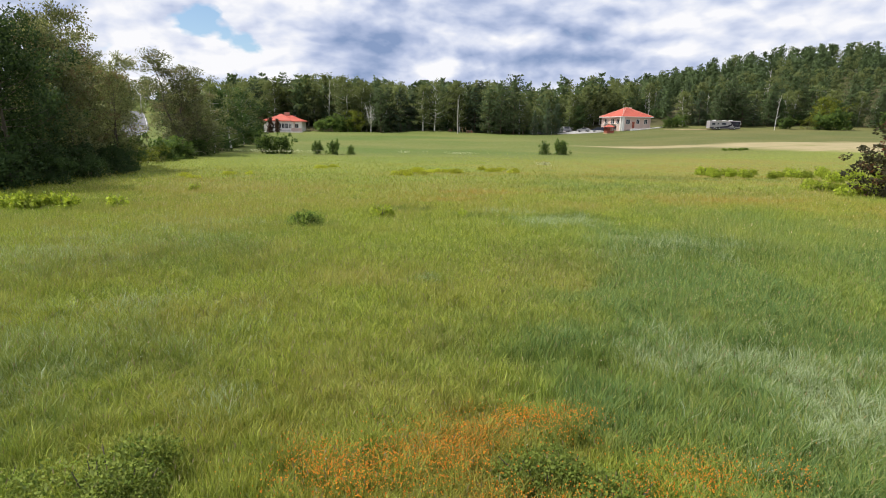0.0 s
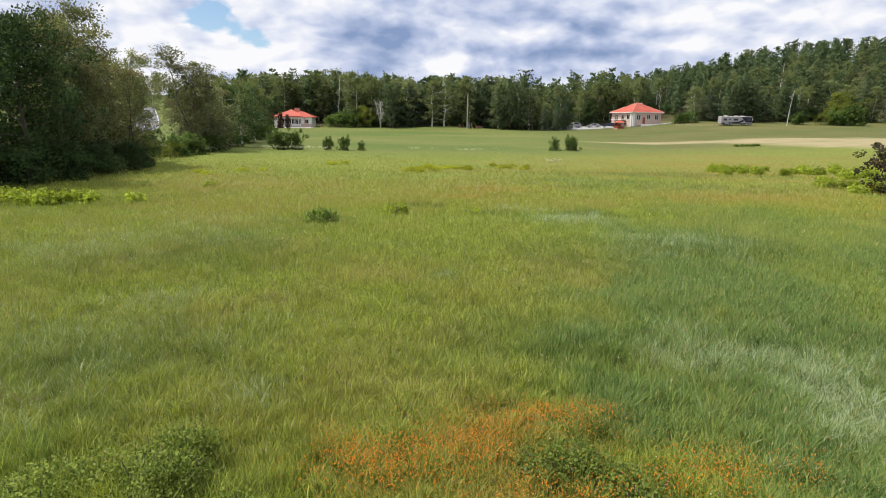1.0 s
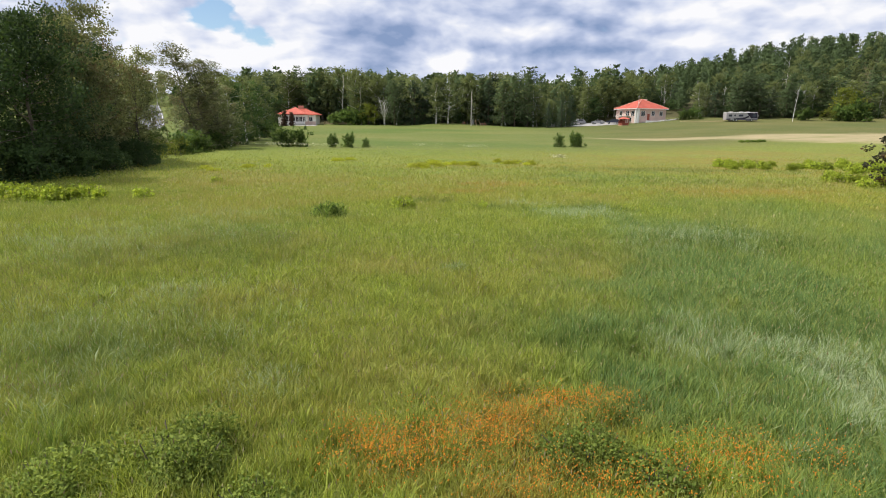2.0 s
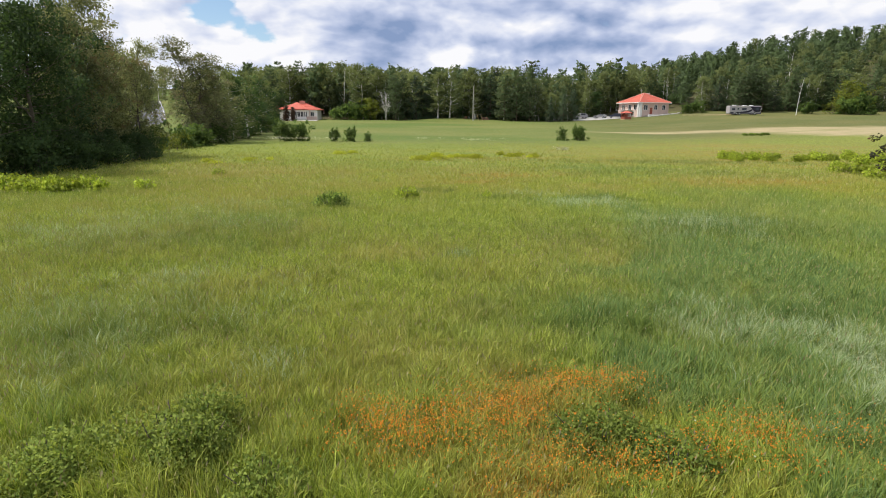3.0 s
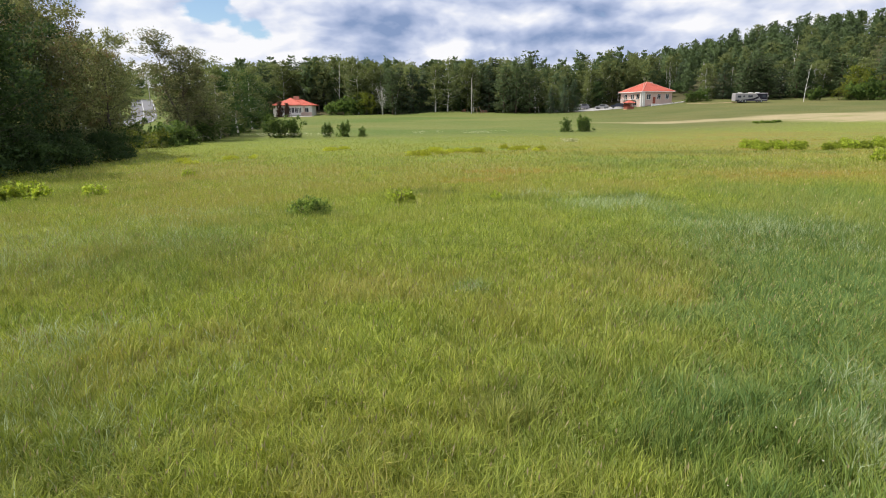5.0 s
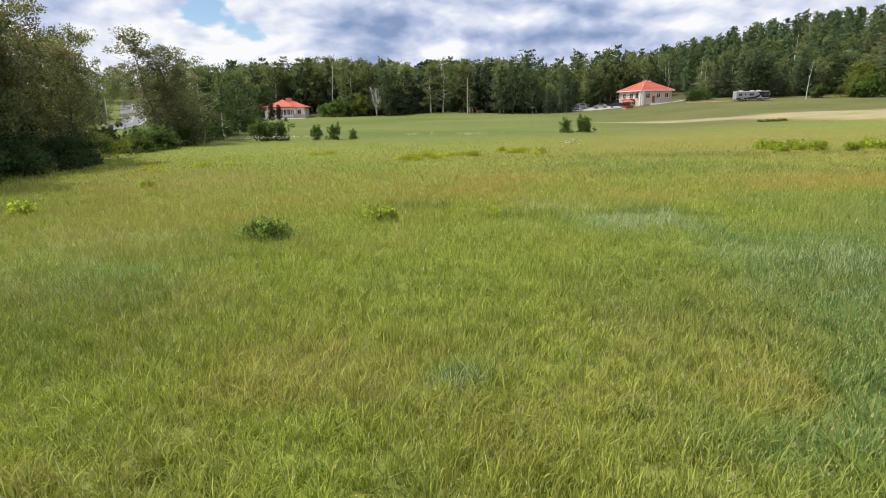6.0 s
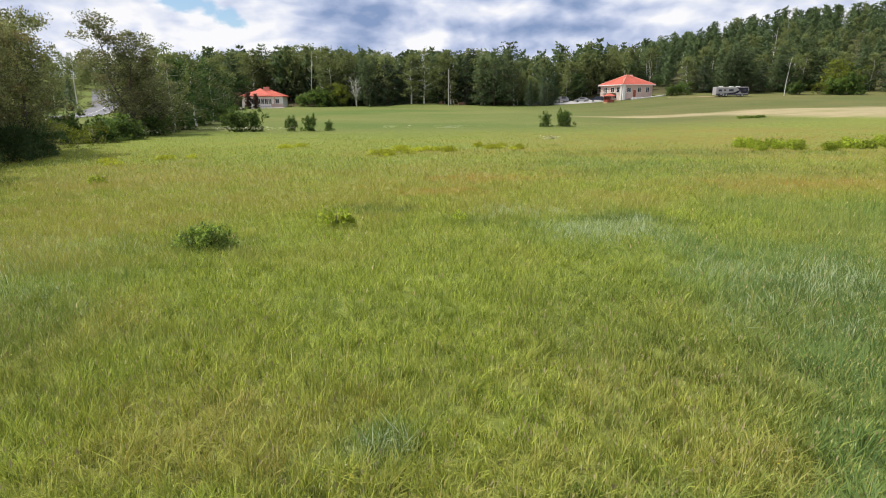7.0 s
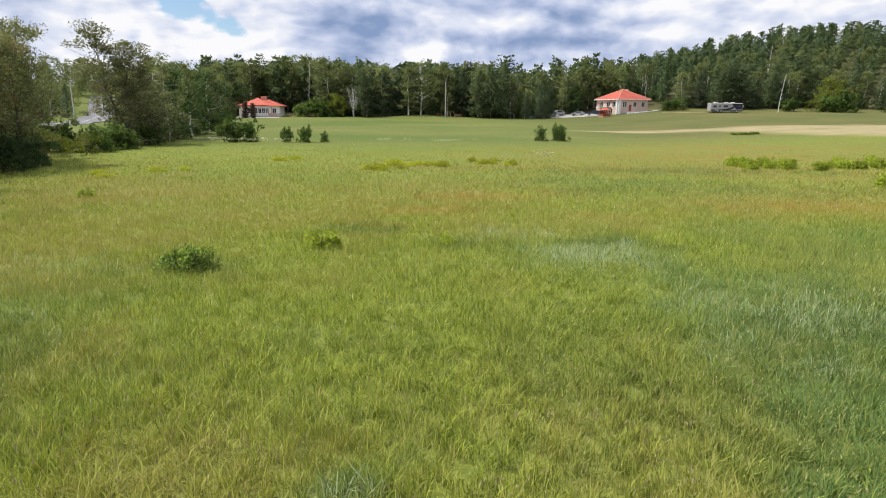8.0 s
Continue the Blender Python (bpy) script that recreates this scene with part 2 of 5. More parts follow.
M_DARKWOOD = plain("weathered_timber", (0.16, 0.12, 0.085), 0.85, vary=0.35, scale=3.0)
M_POLE = plain("weathered_pole_timber", (0.50, 0.47, 0.42), 0.85, vary=0.3, scale=3.0)
M_CONCRETE = plain("pale_concrete", (0.47, 0.45, 0.41), 0.9, vary=0.2, scale=1.0)
M_GRAVEL = plain("grey_gravel", (0.38, 0.37, 0.36), 0.95, vary=0.25, scale=1.5, bump=0.02)
M_ASPHALT = plain("old_asphalt", (0.17, 0.17, 0.18), 0.9, vary=0.2, scale=0.8)
M_LINE = plain("road_paint", (0.72, 0.72, 0.69), 0.7, vary=0.25, scale=1.0)
M_GLASS = plain("dark_window_glass", (0.035, 0.042, 0.05), 0.08, vary=0.1, scale=0.3, spec=0.7)
M_METAL = plain("grey_metal", (0.45, 0.46, 0.47), 0.4, metal=0.9, vary=0.15)
M_RVWHITE = plain("cream_coach_paint", (0.38, 0.36, 0.365), 0.5, vary=0.08, scale=0.4, spec=0.25)
M_RVDARK = plain("dark_coach_paint", (0.030, 0.027, 0.042), 0.55, vary=0.2, scale=0.4, spec=0.12)
M_RVMAUVE = plain("mauve_coach_paint", (0.09, 0.075, 0.10), 0.35, vary=0.15, scale=0.4, spec=0.5)
M_TYRE = plain("tyre_rubber", (0.025, 0.025, 0.025), 0.8, vary=0.2)
M_BLUECAR = plain("dark_blue_car_paint", (0.022, 0.028, 0.055), 0.3, vary=0.1, spec=0.5)
M_ROCK = plain("pale_field_stone", (0.50, 0.48, 0.45), 0.9, vary=0.3, scale=2.0)


# ---------------------------------------------------------------- mesh helpers
def tidy(bm):
    bmesh.ops.recalc_face_normals(bm, faces=bm.faces)
    return bm


def part(name, bm, mat, parent=None, label="", smooth=False):
    """Links a bmesh as one mesh object under a thing or a part."""
    me = bpy.data.meshes.new(name)
    bm.to_mesh(me)
    bm.free()
    if smooth:
        for p in me.polygons:
            p.use_smooth = True
    return link_part(name, me, mat, parent, label)


def link_part(name, me, mat, parent=None, label=""):
    if mat and not me.materials:
        me.materials.append(mat)
    ob = new(name, me)
    ob.parent = parent
    if label:
        ob["label"] = label
    return ob


def array_mesh(name, verts, size, attrs=None):
    """A mesh of separate faces, each with its own corners: verts holds them in order, size corners a face (3 or 4)."""
    n = len(verts)
    me = bpy.data.meshes.new(name)
    me.vertices.add(n)
    me.vertices.foreach_set("co", np.ascontiguousarray(verts, np.float32).ravel())
    me.loops.add(n)
    me.loops.foreach_set("vertex_index", np.arange(n, dtype=np.int32))
    me.polygons.add(n // size)
    me.polygons.foreach_set("loop_start", np.arange(0, n, size, dtype=np.int32))
    me.update(calc_edges=True)
    for key, val in (attrs or {}).items():
        me.attributes.new(key, "FLOAT", "POINT").data.foreach_set("value", np.ascontiguousarray(val, np.float32))
    return me


def leaf_mesh(name, leaves):
    """A mesh of leaf rhombs that keeps, for each corner, which way its clump's side faces."""
    quads, puff = leaves
    me = array_mesh(name, quads, 4)
    me.attributes.new("puff", "FLOAT_VECTOR", "POINT").data.foreach_set("vector", np.ascontiguousarray(puff, np.float32).ravel())
    return me


def indexed_mesh(name, verts, faces, attrs=None):
    """A mesh of faces of one size (3 or 4), from arrays."""
    faces = np.asarray(faces, np.int32)
    k = faces.shape[1]
    me = bpy.data.meshes.new(name)
    me.vertices.add(len(verts))
    me.vertices.foreach_set("co", np.ascontiguousarray(verts, np.float32).ravel())
    me.loops.add(faces.size)
    me.loops.foreach_set("vertex_index", faces.ravel())
    me.polygons.add(len(faces))
    me.polygons.foreach_set("loop_start", np.arange(0, faces.size, k, dtype=np.int32))
    me.update(calc_edges=True)
    for key, val in (attrs or {}).items():
        me.attributes.new(key, "FLOAT", "POINT").data.foreach_set("value", np.ascontiguousarray(val, np.float32))
    return me


def box(bm, lo, hi, bevel=0.0):
    """Adds a box between two corners to bm."""
    r = bmesh.ops.create_cube(bm, size=1.0)
    for v in r["verts"]:
        v.co = Vector([(lo[k] + hi[k]) / 2 + v.co[k] * (hi[k] - lo[k]) for k in range(3)])
    if bevel:
        edges = list({e for v in r["verts"] for e in v.link_edges})
        bmesh.ops.bevel(bm, geom=edges, offset=bevel, segments=1, affect="EDGES")
    return bm


def boxed(name, lo, hi, mat, parent=None, label="", bevel=0.0):
    return part(name, box(bmesh.new(), lo, hi, bevel), mat, parent, label)


def rod(bm, a, b, r0, r1=None, sides=8):
    """Adds a tapered rod from a to b."""
    a, b = Vector(a), Vector(b)
    r1 = r0 if r1 is None else r1
    r = bmesh.ops.create_cone(bm, cap_ends=True, segments=sides, radius1=r0, radius2=max(r1, 1e-4), depth=(b - a).length)
    turn = (b - a).to_track_quat("Z", "Y").to_matrix().to_4x4()
    bmesh.ops.transform(bm, matrix=Matrix.Translation((a + b) / 2) @ turn, verts=r["verts"])
    return bm


def thing(name, x, y, turn, label, category, group="", z=None):
    """An Empty at the base of a thing, on the ground."""
    ob = new(name)
    ob.empty_display_size = 0.2
    ob.matrix_basis = pose(x, y, ground_z(x, y) if z is None else z, 0, 0, turn)
    return tagged(ob, label, category, group)


# ---------------------------------------------------------------- the lie of the land
def smooth(a):
    a = np.clip(a, 0.0, 1.0)
    return a * a * (3 - 2 * a)


def lattice(ix, iy, seed):
    h = (ix.astype(np.int64) * 374761393 + iy.astype(np.int64) * 668265263 + seed * 974634777) & 0x7FFFFFFF
    h = ((h ^ (h >> 13)) * 1274126177) & 0x7FFFFFFF
    return ((h ^ (h >> 16)) & 0xFFFF) / 65535.0


def value_noise(x, y, seed=0, octaves=3):
    """Smooth noise from 0 to 1 over arrays of places."""
    x, y = np.asarray(x, float), np.asarray(y, float)
    total, weight, amp = 0.0, 0.0, 1.0
    for o in range(octaves):
        ix, iy = np.floor(x), np.floor(y)
        fx, fy = smooth(x - ix), smooth(y - iy)
        a, b = lattice(ix, iy, seed + o), lattice(ix + 1, iy, seed + o)
        c, d = lattice(ix, iy + 1, seed + o), lattice(ix + 1, iy + 1, seed + o)
        total = total + amp * ((a * (1 - fx) + b * fx) * (1 - fy) + (c * (1 - fx) + d * fx) * fy)
        weight, amp, x, y = weight + amp, amp * 0.5, x * 2.03 + 7.1, y * 2.03 + 3.7
    return total / weight


def ground_height(x, y):
    """The land: a level meadow, a lawn that climbs gently to the houses, a wooded hill behind and to the right."""
    x, y = np.asarray(x, float), np.asarray(y, float)
    t = np.clip((y - 95) / 110, 0, 1.25)
    lawn = t**1.3 * (2.8 + 3.9 * smooth((x - 30) / 60))
    back = 95 * (1 - np.exp(-np.clip(y - 212, 0, None) / 95))
    hill = (0.11 + 0.335 * smooth((x - 66) / 135) + 0.10 * smooth((-x - 70) / 120)) * back
    bumps = (value_noise(x * 0.045, y * 0.06, 5, 3) - 0.5) * (0.25 + 0.9 * smooth((y - 100) / 60) * (1 - smooth((y - 170) / 30)))
    bank = 0.9 * np.exp(-(((y - 206) / 7) ** 2)) * np.exp(-(((x + 2) / 13) ** 2))
    return lawn + hill + bumps * smooth((y - 30) / 40) + bank


def ground_z(x, y):
    return float(ground_height(x, y))



# ---------------------------------------------------------------- what grows where in the meadow
# each patch: centre x, y, half width, half depth, strength
GLAUCOUS = [(5.5, 12.0, 5.0, 3.5, 0.8), (8.0, 24.2, 4.4, 2.4, 0.6), (16.0, 57.0, 14.0, 4.0, 0.6), (12, 49, 8, 2.5, 0.5), (14, 31, 6, 3, 0.6), (20, 27, 6, 3, 0.5), (-9, 23, 5, 2, 0.45), (-0.67, 18.1, 0.55, 0.35, 0.9), (6.5, 17.5, 3.5, 3.4, 0.7), (-13, 20, 3, 1.5, 0.4), (-7, 11.5, 2.5, 1.6, 0.5), (5.2, 29.8, 3.2, 1.6, 0.6)]
# pale patches: silvery sheen of reflecting blades, put into the colour
PALE = [(-8, 13, 4, 2, 0.22), (-12, 24, 5, 3, 0.22), (4.7, 12.5, 1.7, 0.7, 1.0), (5.9, 10.9, 2.0, 1.1, 1.0), (5.2, 29.6, 2.3, 0.75, 0.85), (8.2, 23.8, 3.0, 1.2, 0.5), (-7.0, 15.5, 1.1, 0.5, 0.65), (-3.6, 10.9, 0.8, 0.45, 0.5), (-13, 21.5, 3, 1.0, 0.4), (-0.75, 18.0, 0.5, 0.3, 0.8), (3.2, 33.0, 1.6, 0.7, 0.4)]
STRAW = [(-5, 13, 5, 3, 0.35), (-10, 20, 6, 3, 0.40), (-11, 30, 6, 3.5, 0.6), (-15, 43, 10, 7, 0.8), (-8, 36, 8, 4, 0.6), (17, 41, 9, 5, 0.5), (1, 47, 9, 4, 0.45), (4.5, 33, 2.5, 1.2, 0.6), (-7.5, 10.5, 2, 0.7, 0.5), (-13, 17.5, 3, 0.8, 0.5), (2.6, 18.6, 3.5, 1.0, 0.55), (-2.6, 18.3, 1.6, 0.5, 0.5), (-6.5, 19.0, 2.0, 0.6, 0.45), (8, 34.5, 5, 1.4, 0.4), (36, 84, 32, 15, 0.55), (28, 66, 26, 9, 0.45), (44, 62, 18, 12, 0.45), (14, 70, 14, 7, 0.5), (30, 50, 12, 5, 0.5)]
RUST = [(-0.2, 38, 3.4, 1.8, 0.8), (3, 42, 5.0, 2.0, 0.7), (17, 39, 7, 2.2, 0.5), (0.3, 8.8, 2.8, 0.8, 0.78), (24, 33, 5, 2, 0.5), (32, 74, 24, 7, 0.7), (20, 58, 20, 6, 0.5), (46, 92, 24, 8, 0.7)]


LUSH = [(-0.1, 12.8, 0.9, 0.6, 0.45), (2.2, 12.4, 1.0, 0.6, 0.5), (7, 14, 2.0, 1.0, 0.5), (9, 23, 4.0, 1.6, 0.6), (6.9, 30.9, 2.0, 0.45, 0.9), (-0.67, 18.0, 0.45, 0.25, 0.8), (-5.5, 12, 2.0, 0.9, 0.5), (-6.2, 27.6, 2.2, 0.8, 0.7), (1.2, 31.0, 2.0, 0.5, 0.7),
        (14, 45, 11, 4, 0.4), (22, 56, 14, 3, 0.45), (-20, 33, 6, 3, 0.3), (-9, 20, 4, 1.6, 0.45), (3, 22, 4, 1.5, 0.4), (-2.4, 33, 2, 0.5, 0.6)]


def patches(x, y, some, seed):
    """How much of one kind of plant grows at each place: the sum of ragged-edged patches."""
    rag = value_noise(x * 0.9, y * 0.9, seed, 3) - 0.5
    mottle = 0.35 + 1.2 * value_noise(x * 1.9, y * 2.4, seed + 7, 3)
    share = np.zeros_like(x)
    for cx, cy, rx, ry, most in some:
        deep = 1.9 if cy < 36 and rx > 0.7 else 1.0
        d = np.hypot((x - cx) / (rx * 0.85), (y - cy) / (ry * deep)) + rag * 2.2
        share = np.maximum(share, most * (1 - smooth((d - 0.15) / 1.25)))
    return share * mottle * 0.85


def meadow(x, y):
    """Shares of blue-green, ripe, rusty and dark lush plants, and how high the grass stands."""
    streak = value_noise(x * 0.20, y * 0.15, 11, 4)
    blotch = value_noise(x * 0.5, y * 0.42, 23, 4)
    edge = 0.3 + 0.43 * np.clip(y - 13, -2, 9) + 2.6 * (1 - smooth((y - 9) / 2))
    right = smooth((x - edge + 2.0 * (value_noise(x * 0.6, y * 0.4, 15, 3) - 0.5)) / 2.2) * smooth((32 - y) / 10)
    glaucous = np.clip(patches(x, y, GLAUCOUS, 31) + 0.40 * smooth((streak - 0.45) / 0.2) * (0.35 + 0.65 * right) + 0.48 * right, 0, 1)
    far = smooth((y - 22) / 20)
    straw = np.clip(patches(x, y, STRAW, 41) + ((0.25 + 0.12 * far) * smooth((blotch - 0.40) / 0.3) + 0.05 * far) * (1 - 0.85 * smooth((y - 56) / 20)), 0, 1) * (1 - 0.75 * glaucous)
    rust = np.clip(patches(x, y, RUST, 51) + 0.16 * far * smooth((value_noise(x * 0.09, y * 0.25, 61, 3) - 0.52) / 0.16), 0, 1) * (1 - glaucous)
    lush = np.clip(patches(x, y, LUSH, 71) + 0.26 * smooth((value_noise(x * 1.9, y * 2.4, 79, 3) - 0.53) / 0.16) * (1 - 0.45 * smooth((y - 11) / 6)) * (1 - 0.6 * far), 0, 1)
    high = 0.22 + 1.10 * value_noise(x * 4.3, y * 4.3, 67, 2) + 0.45 * blotch + 0.25 * glaucous - 0.45 * rust - 0.2 * smooth((y - 40) / 40) - 0.5 * smooth((y - 80) / 38)
    pale = patches(x, y, PALE, 91)
    return glaucous, straw, rust, lush, high, pale


def build_ground():
    near_x = np.arange(-60, 61, 1.0)
    xs = np.concatenate([[-2500, -1400, -800, -500], np.arange(-340, -60, 6.0), near_x, np.arange(64, 340, 6.0), [500, 800, 1400, 2500]])
    ys = np.concatenate([[-1500, -600, -250, -100, -50, -25], np.arange(-12, 115, 1.0), np.arange(115, 215, 2.0), np.arange(215, 420, 6.0), [480, 600, 900, 1500, 2800]])
    gx, gy = np.meshgrid(xs, ys)
    x, y = gx.ravel(), gy.ravel()
    g, s, r, d, _, p = meadow(x, y)
    lawn = smooth((y - 88 - 10 * (value_noise(x * 0.06, y * 0.06, 77, 3) - 0.5) - 0.75 * np.clip(x - 18, 0, 62)) / 36 + 0.45)
    edge = value_noise(x * 0.05, y * 0.12, 83, 4) - 0.5
    mid = 137 - 0.02 * (x - 60) + 10 * edge
    deep = 1.5 + 17 * smooth((x - 30) / 95)
    sand = smooth((deep - np.abs(y - mid + deep * 0.35)) / 4.0 + 0.5) * smooth((x - 26) / 10) * (0.55 + 0.45 * smooth((value_noise(x * 0.12, y * 0.3, 87, 3) - 0.3) / 0.2))
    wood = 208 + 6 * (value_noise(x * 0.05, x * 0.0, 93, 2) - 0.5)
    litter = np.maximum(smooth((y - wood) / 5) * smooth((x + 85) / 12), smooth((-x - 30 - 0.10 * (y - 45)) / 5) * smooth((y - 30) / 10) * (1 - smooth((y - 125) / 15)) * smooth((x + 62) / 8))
    cols, rows = len(xs), len(ys)
    i = (np.arange(rows - 1)[:, None] * cols + np.arange(cols - 1)[None, :]).ravel()
    faces = np.stack([i, i + 1, i + cols + 1, i + cols], 1)
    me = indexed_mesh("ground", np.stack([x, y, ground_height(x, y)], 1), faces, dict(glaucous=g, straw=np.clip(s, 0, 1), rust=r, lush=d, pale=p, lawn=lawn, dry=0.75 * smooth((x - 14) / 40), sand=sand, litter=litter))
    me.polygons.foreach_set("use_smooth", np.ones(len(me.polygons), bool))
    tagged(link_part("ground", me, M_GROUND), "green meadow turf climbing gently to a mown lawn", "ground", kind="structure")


build_ground()
rng = np.random.default_rng(7)


def scatter(y0, y1, per_m2, side=0.80, eye=2.5, slack=2.0, grow=0.0):
    """Random places in the wedge of meadow between two depths; grow thins them towards the far side."""
    wide = side * (y1 - eye) + slack
    n = int(2 * wide * (y1 - y0) * per_m2)
    x, y = rng.uniform(-wide, wide, n), rng.uniform(y0, y1, n)
    keep = np.abs(x) < side * (y - eye) + slack
    if grow:
        keep &= rng.random(n) < 1 - grow * (y - y0) / (y1 - y0)
    return x[keep], y[keep]


def tufted(x, y, each, spread):
    """Gathers places into tufts of about as many blades."""
    n = len(x) // each * each
    return np.repeat(x[:n:each], each) + rng.normal(0, spread, n), np.repeat(y[:n:each], each) + rng.normal(0, spread, n)


def grass_blades(x, y, length, width, lean, spread):
    """Corners of blades, four each: foot, two at the widest place where the blade bends, tip."""
    n = len(x)
    az = value_noise(x * 1.3, y * 1.3, 101, 2) * 4 * math.pi + rng.normal(0, spread, n)
    lean = lean * (0.5 + 1.3 * value_noise(x * 0.7, y * 0.7, 105, 2))
    dx = np.sin(az) * lean + 0.03
    dy = np.cos(az) * lean
    face = rng.uniform(0, TAU, n)
    side = np.stack([np.cos(face) * width / 2, np.sin(face) * width / 2, np.zeros(n)], 1)
    foot = np.stack([x, y, ground_height(x, y) - 0.03], 1)
    rise = np.sqrt(np.clip(1 - 0.6 * (dx**2 + dy**2), 0.15, 1))
    tip = foot + np.stack([dx * length, dy * length, length * rise], 1)
    bend = rng.uniform(0.35, 0.7, n)[:, None]
    mid = foot + (tip - foot) * bend + np.stack([-dx * length * 0.25, -dy * length * 0.25, length * 0.10], 1)
    return np.stack([foot, mid - side, mid + side, tip], 1)


def grass_object(name, x, y, tall, width, lean, spread, label, simple=True):
    g, s, r, d, high, p = meadow(x, y)
    n = len(x)
    own = rng.random(n)
    length = tall * high * rng.uniform(0.45, 1.2, n) * (0.55 + 0.9 * value_noise(x * 9.0, y * 9.0, 113, 1))
    length = np.minimum(length, 1.75 * tall)
    shares = dict(glaucous=np.clip(g * rng.uniform(0.4, 1.4, n), 0, 1), straw=np.clip(s * rng.uniform(0.2, 1.5, n) + (own > 0.92) * 0.6, 0, 1), rust=np.clip(r * rng.uniform(0, 1.7, n), 0, 1), lush=np.clip(d * rng.uniform(0.3, 1.3, n), 0, 1), pale=0.9 * (rng.random(n) < 0.75 * p))
    v = grass_blades(x, y, length, width * rng.uniform(0.6, 1.4, n), lean * rng.uniform(0.3, 1.7, n), spread)
    if simple:
        v[:, 1:3, :] += (v[:, :1, :] - v[:, 1:3, :].mean(1, keepdims=True))
        me = array_mesh(name, v[:, 1:].reshape(-1, 3), 3, {k: np.repeat(a, 3) for k, a in shares.items()})
        return tagged(link_part(name, me, M_GRASS), label, "grass", kind="stuff")
    i = np.arange(n, dtype=np.int32)[:, None] * 4
    faces = np.concatenate([i + [[0, 2, 1]], i + [[1, 2, 3]]], 1).reshape(-1, 3)
    me = indexed_mesh(name, v.reshape(-1, 3), faces, {k: np.repeat(a, 4) for k, a in shares.items()})
    return tagged(link_part(name, me, M_GRASS), label, "grass", kind="stuff")


grass_object("meadow_grass", *tufted(*scatter(7.6, 14, 2500, side=0.84, slack=1.5), 12, 0.045), 0.31, 0.0100, 0.40, 2.0, "tall green and blue-green meadow grass, uncut", False)
grass_object("meadow_grass", *tufted(*scatter(14, 24, 1550, slack=1.3, grow=0.55), 12, 0.050), 0.29, 0.0118, 0.42, 2.0, "tall green and blue-green meadow grass, uncut", False)
grass_object("meadow_grass", *tufted(*scatter(24, 40, 560, grow=0.6), 8, 0.07), 0.26, 0.021, 0.45, 2.0, "tall green and straw-coloured meadow grass, uncut")
# past forty metres the grass grows lower and thinner all the way to the lawn
gx, gy = scatter(40, 122, 115)
thinning = np.interp(gy, (40, 52, 66, 85, 122), (1.0, 0.55, 0.30, 0.16, 0.05))
stays = rng.random(len(gx)) < thinning
gx, gy = gx[stays], gy[stays]
grass_object("meadow_grass", gx, gy, np.interp(gy, (40, 70, 122), (0.25, 0.14, 0.09)), np.interp(gy, (40, 66, 122), (0.036, 0.06, 0.08)), 0.45, 2.0, "straw-coloured and rusty meadow grass thinning out towards the lawn")
ox, oy = rng.uniform(-30, 30, 130000), rng.uniform(-14, 34, 130000)
beyond = (np.abs(ox) > 0.82 * (oy - 2.5) + 1.3) | (oy < 7.6)
grass_object("meadow_grass", ox[beyond], oy[beyond], 0.36, 0.04, 0.45, 2.0, "tall green meadow grass on the sides of the field")


def seed_heads(name, x, y, tall, size, mat, label, category):
    """Slender heads on the tops of stalks: long rhombs, two faces crossed."""
    high = meadow(x, y)[4]
    n = len(x)
    z = ground_height(x, y) + tall * high * rng.uniform(0.75, 1.15, n)
    c = np.stack([x, y, z], 1)
    lean = np.stack([rng.normal(0.12, 0.2, n), rng.normal(-0.05, 0.2, n), np.ones(n)], 1)
    up = lean / np.linalg.norm(lean, axis=1)[:, None] * (size * rng.uniform(0.6, 1.3, n))[:, None]
    az = rng.uniform(0, TAU, n)
    w = np.stack([np.cos(az), np.sin(az), np.zeros(n)], 1) * size * 0.11
    me = array_mesh(name, np.stack([c - up * 0.5, c + w, c + up * 0.5, c - w], 1).reshape(-1, 3), 4)
    return tagged(link_part(name, me, mat), label, category, kind="stuff")


def thin(x, y, share):
    keep = rng.random(len(x)) < share
    return x[keep], y[keep]


sx, sy = scatter(6.5, 22, 130)
ripe = meadow(sx, sy)[1]
seed_heads("grass_seed_heads", *thin(sx, sy, 0.08 + 0.6 * ripe), 0.50, 0.08, M_SEED, "ripe straw-coloured seed heads standing in the meadow grass", "grass")
sx, sy = scatter(22, 50, 22)
ripe = meadow(sx, sy)[1]
seed_heads("grass_seed_heads", *thin(sx, sy, 0.06 + 0.5 * ripe), 0.46, 0.11, M_SEED, "ripe straw-coloured seed heads standing in the meadow grass", "grass")


# small pale rhombs added as painted highlights of the near blades
M_BLADE_GLINT = leaf_material("pale_blade_glints", (0.22, 0.27, 0.08), (0.42, 0.44, 0.17), through_light=0.3)
for y0, y1, many, size in ((7.6, 15, 170, 0.042), (15, 28, 80, 0.050)):
    seed_heads("grass_seed_heads", *scatter(y0, y1, many), 0.36, size, M_BLADE_GLINT, "pale green young seed heads among the meadow grass", "grass")


